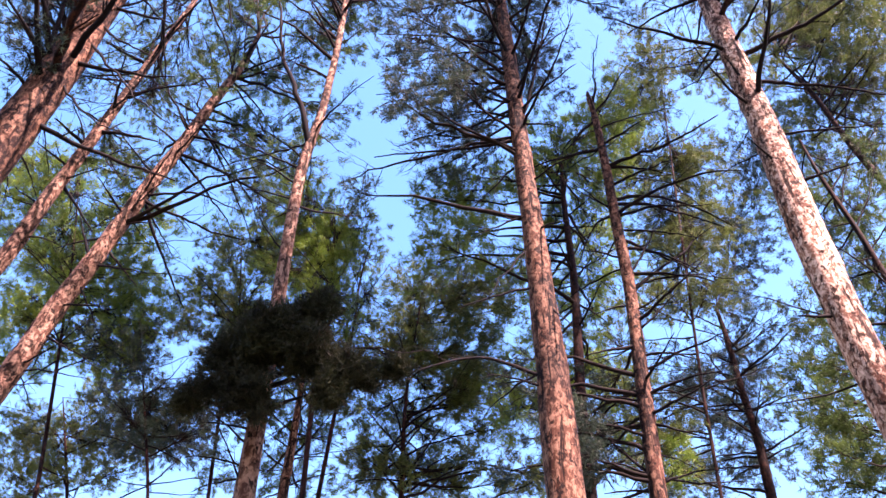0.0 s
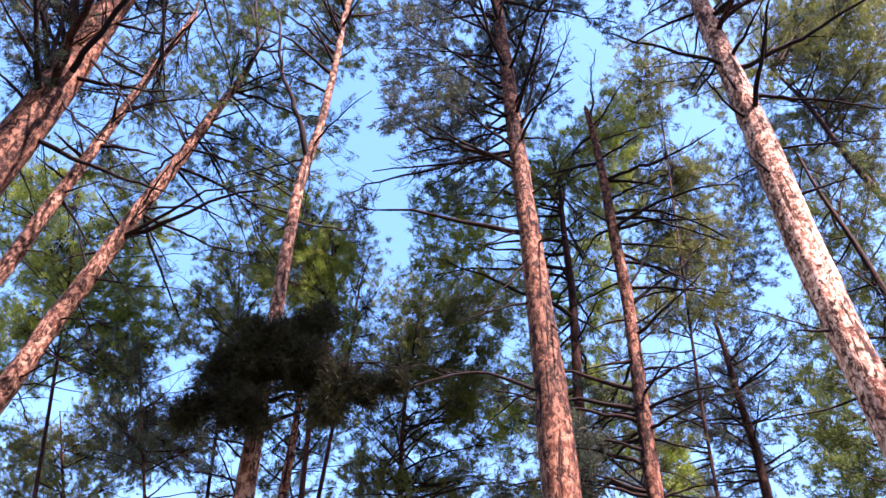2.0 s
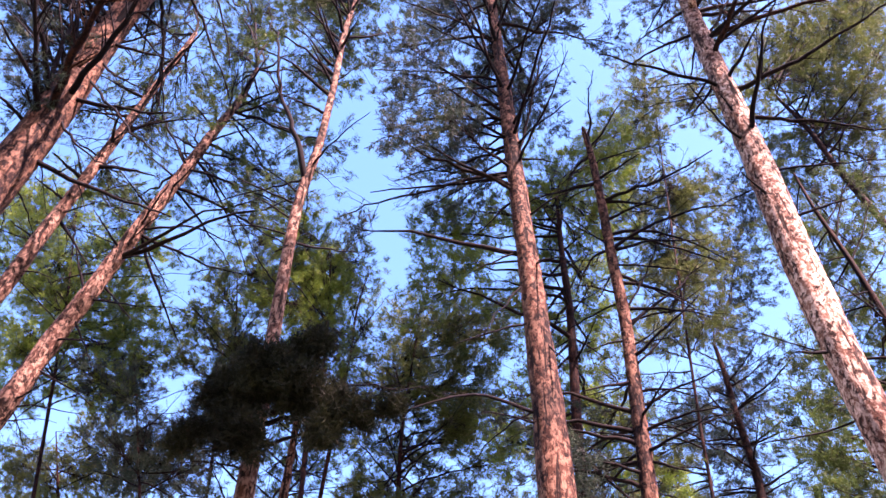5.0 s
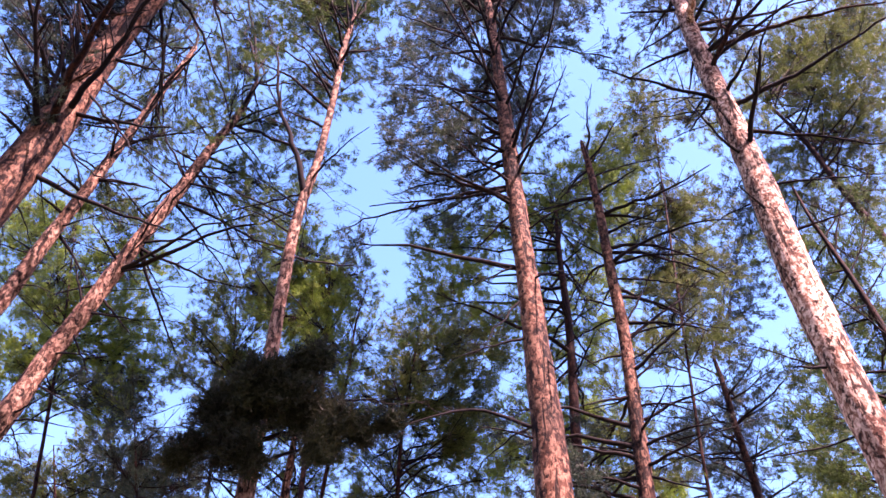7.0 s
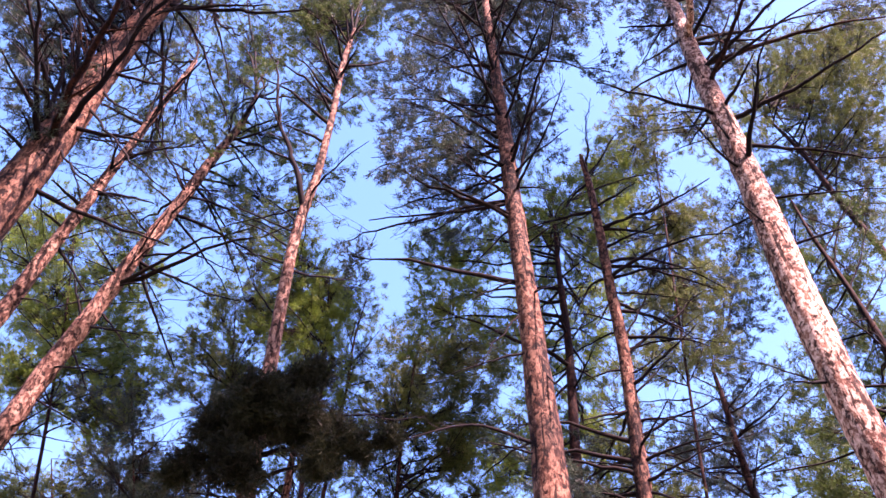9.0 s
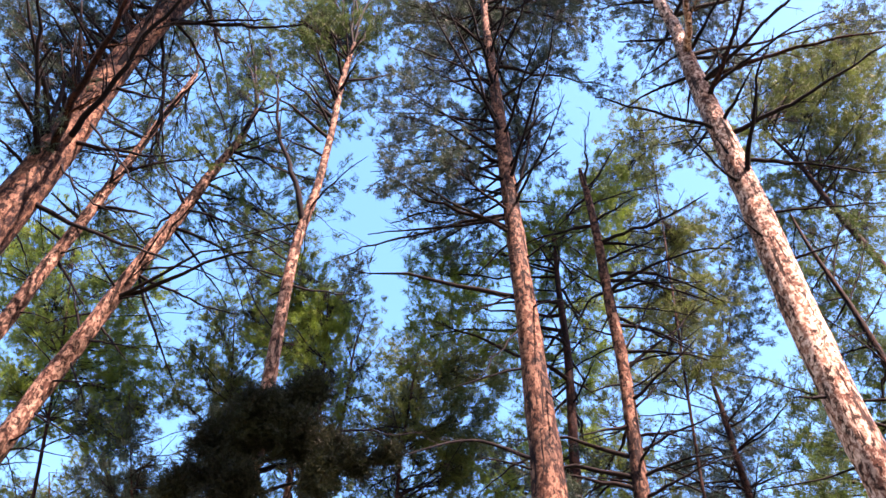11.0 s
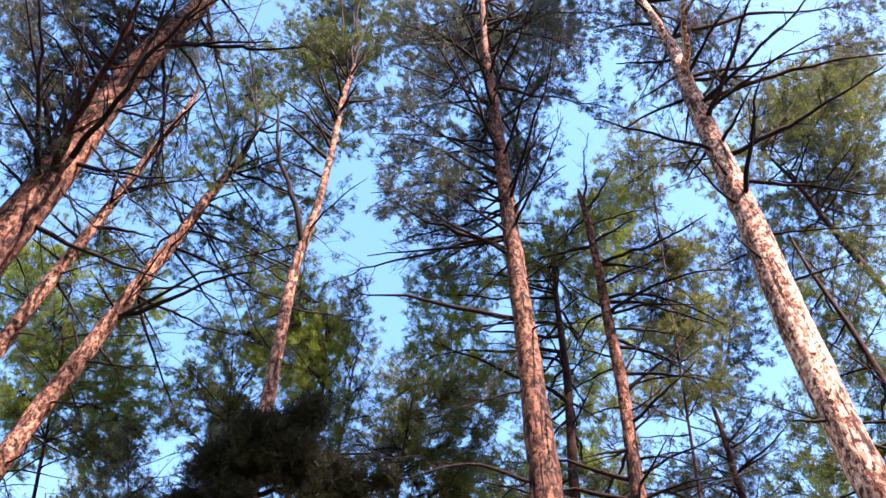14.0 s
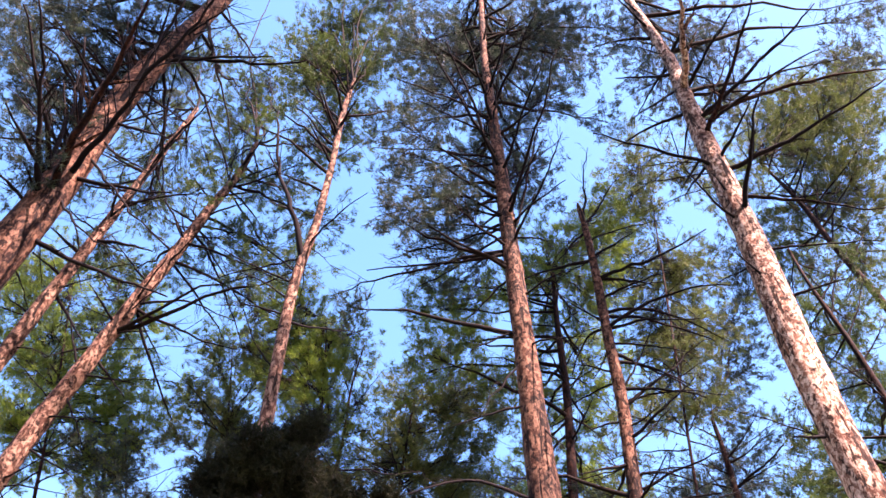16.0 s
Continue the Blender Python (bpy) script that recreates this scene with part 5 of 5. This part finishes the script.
pine('bushy young pine with spreading olive-green crown',
     trunk=[(-0.83, 9.1, 0, 0.046), (-0.69, 9.1, 3.44, 0.038), (-0.51, 9.1, 6.87, 0.033), (-0.52, 9.1, 8.02, 0.027), (-0.49, 9.1, 8.64, 0.021), (-0.31, 9.1, 10.39, 0.009)],
     boughs=[(6.66, 1.66, -0.21, 0.38, 0.27), (6.92, 1.89, 0.11, 0.41, 0.33), (7.02, 0.77, 0.35, 0.16, 0.27), (7.07, 1.41, 0.45, 0.29, 0.28),
            (7.2, 1.74, 0.55, 0.36, 0.29), (7.33, 0.64, 0.44, 0.14, 0.29), (7.42, -0.63, 0.58, 0.15, 0.3), (7.5, 0.23, 0.91, 0.15, 0.38),
            (7.67, -0.39, 0.83, 0.15, 0.33), (7.76, 0.35, 1.15, 0.19, 0.38), (7.83, -0.36, 1.12, 0.19, 0.4), (7.88, 0.87, -0.53, 0.27, 0.27),
            (7.93, 0.76, -0.57, 0.26, 0.27), (8.05, 0.42, 1.08, 0.18, 0.34), (8.07, 0.97, 0.03, 0.2, 0.3), (8.17, 0.82, 0.07, 0.18, 0.37),
            (8.37, 0.1, 0.5, 0.08, 0.28), (8.43, -0.54, 0.67, 0.15, 0.37), (8.47, -0.27, 1.06, 0.18, 0.42)] +
     [(8.63, 0.76, -0.49, 0.23, 0.35), (8.8, 0.25, 0.55, 0.1, 0.41), (8.82, 1.02, -0.19, 0.23, 0.37), (8.9, 1.03, 0.39, 0.21, 0.38),
            (8.93, -0.89, -0.1, 0.21, 0.33), (9.09, 0.44, 0.65, 0.13, 0.33), (9.34, -0.31, 0.58, 0.11, 0.41), (9.46, -0.53, 0.95, 0.18, 0.35),
            (9.79, 0.84, -0.44, 0.24, 0.41), (9.84, -0.04, 1.05, 0.17, 0.41), (9.94, -0.18, 0.71, 0.12, 0.36), (10.07, -0.1, 0.79, 0.13, 0.33),
            (10.15, 0.72, 0.58, 0.16, 0.38), (10.2, -0.3, 1.1, 0.18, 0.41), (10.34, -0.23, 1.03, 1.08, 0.39), (10.34, -0.15, 0.58, 0.51, 0.43),
            (10.34, 0.37, 0.81, 0.63, 0.35), (10.34, 0.69, 1.07, 0.91, 0.47), (10.34, 1.2, 0.52, 0.65, 0.36)],
     snags=[(7.52, -0.57, 0.05, 0.72, 0, 0.012), (7.6, 0.47, -0.02, 0.77, 0, 0.012), (7.27, -0.53, -0.14, 0.48, 0, 0.012), (7.2, 0.55, 0.02, 0.85, 0, 0.015),
            (7.04, 0.62, -0.19, 0.36, 0.05, 0.011), (7.77, -0.2, -0.1, 0.63, 0, 0.012), (7.85, 0.25, -0.14, 0.63, 0, 0.012), (7.11, -0.61, -0.16, -0.1, 0.05, 0.011)],
     masses=[(9.25, 0.24, -0.10, 0.50, 0.34), (9.80, 0.69, -0.05, 0.45, 0.32), (8.55, 0.16, -0.08, 0.48, 0.30), (8.80, 0.85, 0.00, 0.40, 0.33),
            (9.30, 1.31, 0.05, 0.36, 0.25), (8.85, -0.19, -0.15, 0.54, 0.22), (7.00, -0.42, -0.04, 0.44, 0.27), (6.75, -0.05, -0.04, 0.45, 0.22),
            (10.05, 1.01, -0.04, 0.45, 0.30), (10.25, 0.39, -0.19, 0.58, 0.30),
            (8.20, 1.03, -0.00, 0.41, 0.26), (7.45, 1.23, -0.02, 0.42, 0.25), (6.95, 0.92, -0.02, 0.42, 0.24), (9.70, 1.41, 0.02, 0.39, 0.21),
            (7.75, 0.65, -0.05, 0.45, 0.18)],
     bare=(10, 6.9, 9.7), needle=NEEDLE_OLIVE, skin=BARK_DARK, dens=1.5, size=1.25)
pine('pine with lit olive-green crown behind leaning stems',
     trunk=[(-4.04, 8.3, 0, 0.035), (-4.24, 8.3, 3.21, 0.029), (-4.5, 8.3, 6.43, 0.025), (-4.87, 8.3, 8.18, 0.021), (-5.33, 8.3, 10.24, 0.015), (-5.73, 8.3, 11.75, 0.007)],
     boughs=[(8.17, 0.65, -0.24, 0.17, 0.31), (8.58, 1.12, -0.12, 0.27, 0.31), (8.62, 0.57, 0.31, 0.13, 0.31), (8.63, 0.36, 0.54, 0.11, 0.38),
            (8.65, -0.46, -0.37, 0.16, 0.3), (8.85, -0.82, 0.82, 0.19, 0.4), (9.14, 0.86, 0.02, 0.2, 0.32), (9.15, 0.25, 0.83, 0.14, 0.4),
            (9.26, 1.29, 0.45, 0.28, 0.35), (9.3, 0.69, 0.35, 0.15, 0.37), (9.45, -0.97, 1.16, 0.25, 0.42), (9.58, -0.81, 0.33, 0.16, 0.29),
            (9.67, 0.48, 0.41, 0.11, 0.41), (9.68, 1.93, 0.61, 0.41, 0.34), (9.7, -0.95, 0.66, 0.2, 0.31), (9.81, -0.33, 0.89, 0.15, 0.43),
            (9.85, 1.93, 0.63, 0.41, 0.38), (10.04, -0.21, 0.6, 0.1, 0.3), (10.34, 0.87, 0.68, 0.2, 0.44)] +
     [(10.42, -0.32, 0.87, 0.14, 0.33), (10.45, 2.14, 0.18, 0.47, 0.32), (10.6, 0.94, -0.48, 0.29, 0.41), (10.63, -0.57, -0.52, 0.21, 0.39),
            (10.68, 0.51, 0.88, 0.18, 0.36), (10.79, 0.02, 1.11, 0.18, 0.34), (10.83, -0.66, 0.85, 0.17, 0.33), (10.84, -0.3, 0.95, 0.15, 0.42),
            (11.04, 0.82, 0.39, 0.18, 0.42), (11.07, -0.91, 1, 0.22, 0.36), (11.2, -1.07, 1.09, 0.25, 0.47), (11.22, -0.7, 0.81, 0.18, 0.4),
            (11.61, -0.4, 0.95, 0.17, 0.41), (11.61, -0.78, -0.27, 0.2, 0.36), (11.69, -1.71, 0.6, 1.64, 0.37), (11.69, -1.53, 0.95, 2.17, 0.54),
            (11.69, -1.27, 0.58, 1.12, 0.41), (11.69, -1.17, 0.85, 0.55, 0.49), (11.69, -0.77, 1.03, 1.49, 0.52)] +
     [(11.69, -0.63, 0.75, 0.74, 0.46), (11.69, 0.24, 0.99, 0.31, 0.5), (11.69, 0.74, 0.64, 0.71, 0.49)],
     snags=[(9, -0.59, -0.2, 0.4, 0, 0.012), (8.62, -0.63, 0.08, 0.25, 0.05, 0.012), (9.6, -0.33, 0.06, -0.36, 0.05, 0.012), (8.35, -0.34, -0, -0.42, 0.05, 0.011),
            (10.01, -0.49, -0.2, 0.49, 0, 0.010), (9.5, 0.68, -0.04, -0.34, 0.05, 0.012)],
     masses=[(9.50, -0.26, -0.15, 0.55, 0.38), (9.75, 0.36, -0.09, 0.48, 0.33), (8.65, -0.46, -0.15, 0.54, 0.31), (9.30, 0.86, -0.03, 0.43, 0.24),
            (9.80, -0.86, -0.24, 0.63, 0.28), (8.75, 0.06, -0.09, 0.49, 0.24)],
     bare=(8, 6.4, 10.6), needle=NEEDLE_SUNLIT, skin=BARK_DARK, dens=1.35, size=1.25)
pine('pine with dark drooping blue-green boughs',
     trunk=[(-2.63, 7.89, 0, 0.026), (-2.82, 7.89, 3.03, 0.021), (-3.06, 7.89, 6.06, 0.019), (-3.35, 7.89, 7.03, 0.014), (-3.64, 7.89, 7.98, 0.007), (-3.87, 7.89, 8.71, 0.004)],
     boughs=[(6.65, 0.72, -0.3, 0.21, 0.3), (7.23, 0.21, 0.72, 0.12, 0.34), (7.34, 0.45, 0.25, 0.1, 0.3), (7.43, -0.05, 1.12, 0.18, 0.29),
            (7.44, -0.36, 0.77, 0.13, 0.32), (7.58, -0.1, 0.71, 0.11, 0.36), (7.61, -0.26, 1, 0.16, 0.37), (7.74, 1.02, 0.17, 0.23, 0.35),
            (7.88, 1.05, -0.05, 0.25, 0.27), (8.64, -0.3, 0.94, 0.16, 0.27), (8.66, -0.51, 1.14, 0.25, 0.31), (8.66, -0.02, 0.59, 0.23, 0.29)],
     snags=[(6.8, 0.57, -0.14, -0.37, 0.05, 0.010), (6.73, -0.65, 0.09, 0.28, 0.05, 0.010), (6.32, 0.31, 0.05, 0.45, 0, 0.010)],
     masses=[(7.70, -0.23, -0.05, 0.45, 0.28), (6.90, -0.39, -0.03, 0.44, 0.27), (7.20, 0.02, -0.04, 0.45, 0.21), (7.90, -0.72, -0.04, 0.44, 0.24),
            (6.55, -0.14, -0.01, 0.42, 0.17)],
     bare=(8, 6.1, 8.2), needle=NEEDLE_BLUE, skin=BARK_DARK, dens=1.6)
pine('distant bushy pine with grey-green crown',
     trunk=[(-4.83, 10.88, 0, 0.037), (-5.07, 10.88, 3.87, 0.030), (-5.38, 10.88, 7.74, 0.026), (-5.72, 10.88, 8.67, 0.018), (-6.11, 10.88, 9.71, 0.007)],
     boughs=[(7.53, 2.16, -0.2, 0.52, 0.3), (7.99, 0.78, -0.19, 0.21, 0.32), (8.24, -0.89, 0.68, 0.18, 0.44), (8.94, 0.78, -0.27, 0.22, 0.44),
            (9, 0.52, 0.55, 0.14, 0.38), (9, -0.55, 1, 0.18, 0.43), (9.23, -1.09, 1.15, 0.25, 0.47), (9.33, -0.02, 1.18, 0.19, 0.41),
            (9.41, -0.02, 0.7, 0.11, 0.36), (9.61, -0.87, 0.94, 0.22, 0.34), (9.66, 0.17, 1.12, 0.4, 0.46)],
     snags=[(8.77, -0.95, -0.16, 0.83, 0, 0.014), (8.67, 0.61, -0.13, 0.31, 0, 0.014), (8.28, -0.63, -0.05, 0.55, 0, 0.014)],
     masses=[(8.05, -0.33, -0.10, 0.50, 0.41), (8.55, -0.75, -0.09, 0.49, 0.36), (7.75, 0.16, -0.11, 0.50, 0.28), (7.55, -0.85, -0.24, 0.62, 0.34)],
     bare=(8, 7.7, 9.3), needle=NEEDLE_OLIVE, skin=BARK_DARK, dens=1.4, size=1.25)
pine('thin dark reddish pine stem with bare side twigs',
     trunk=[(-1.77, 8.38, 0, 0.081), (-1.78, 8.38, 3.23, 0.066), (-1.8, 8.38, 6.45, 0.059), (-1.78, 8.38, 7.11, 0.051), (-1.77, 8.38, 7.93, 0.039), (-1.81, 8.38, 8.75, 0.019)],
     boughs=[(6.91, 0.04, 0.71, 0.11, 0.34), (7.07, -0.47, 0.85, 0.16, 0.24), (7.53, -0.38, 0.61, 0.12, 0.35), (7.65, -0.15, 0.93, 0.15, 0.38),
            (8.1, 0.06, 1.21, 0.19, 0.35), (8.38, 0.21, 1.21, 0.2, 0.38), (8.57, -0.51, 1.16, 0.21, 0.33)],
     snags=[(7, 0.45, -0.08, 0.61, 0, 0.014), (6.85, -0.64, -0.16, 0.55, 0, 0.011), (7.31, 0.56, 0.01, -0.18, 0.05, 0.011), (6.64, 0.62, -0.11, 0.11, 0.05, 0.010),
            (7.59, 0.22, -0.12, 0.25, 0, 0.011), (7.11, -0.35, 0.05, 0.28, 0, 0.011)],
     bare=(8, 6.4, 8.2), skin=BARK_ORANGE)
# <<< trees
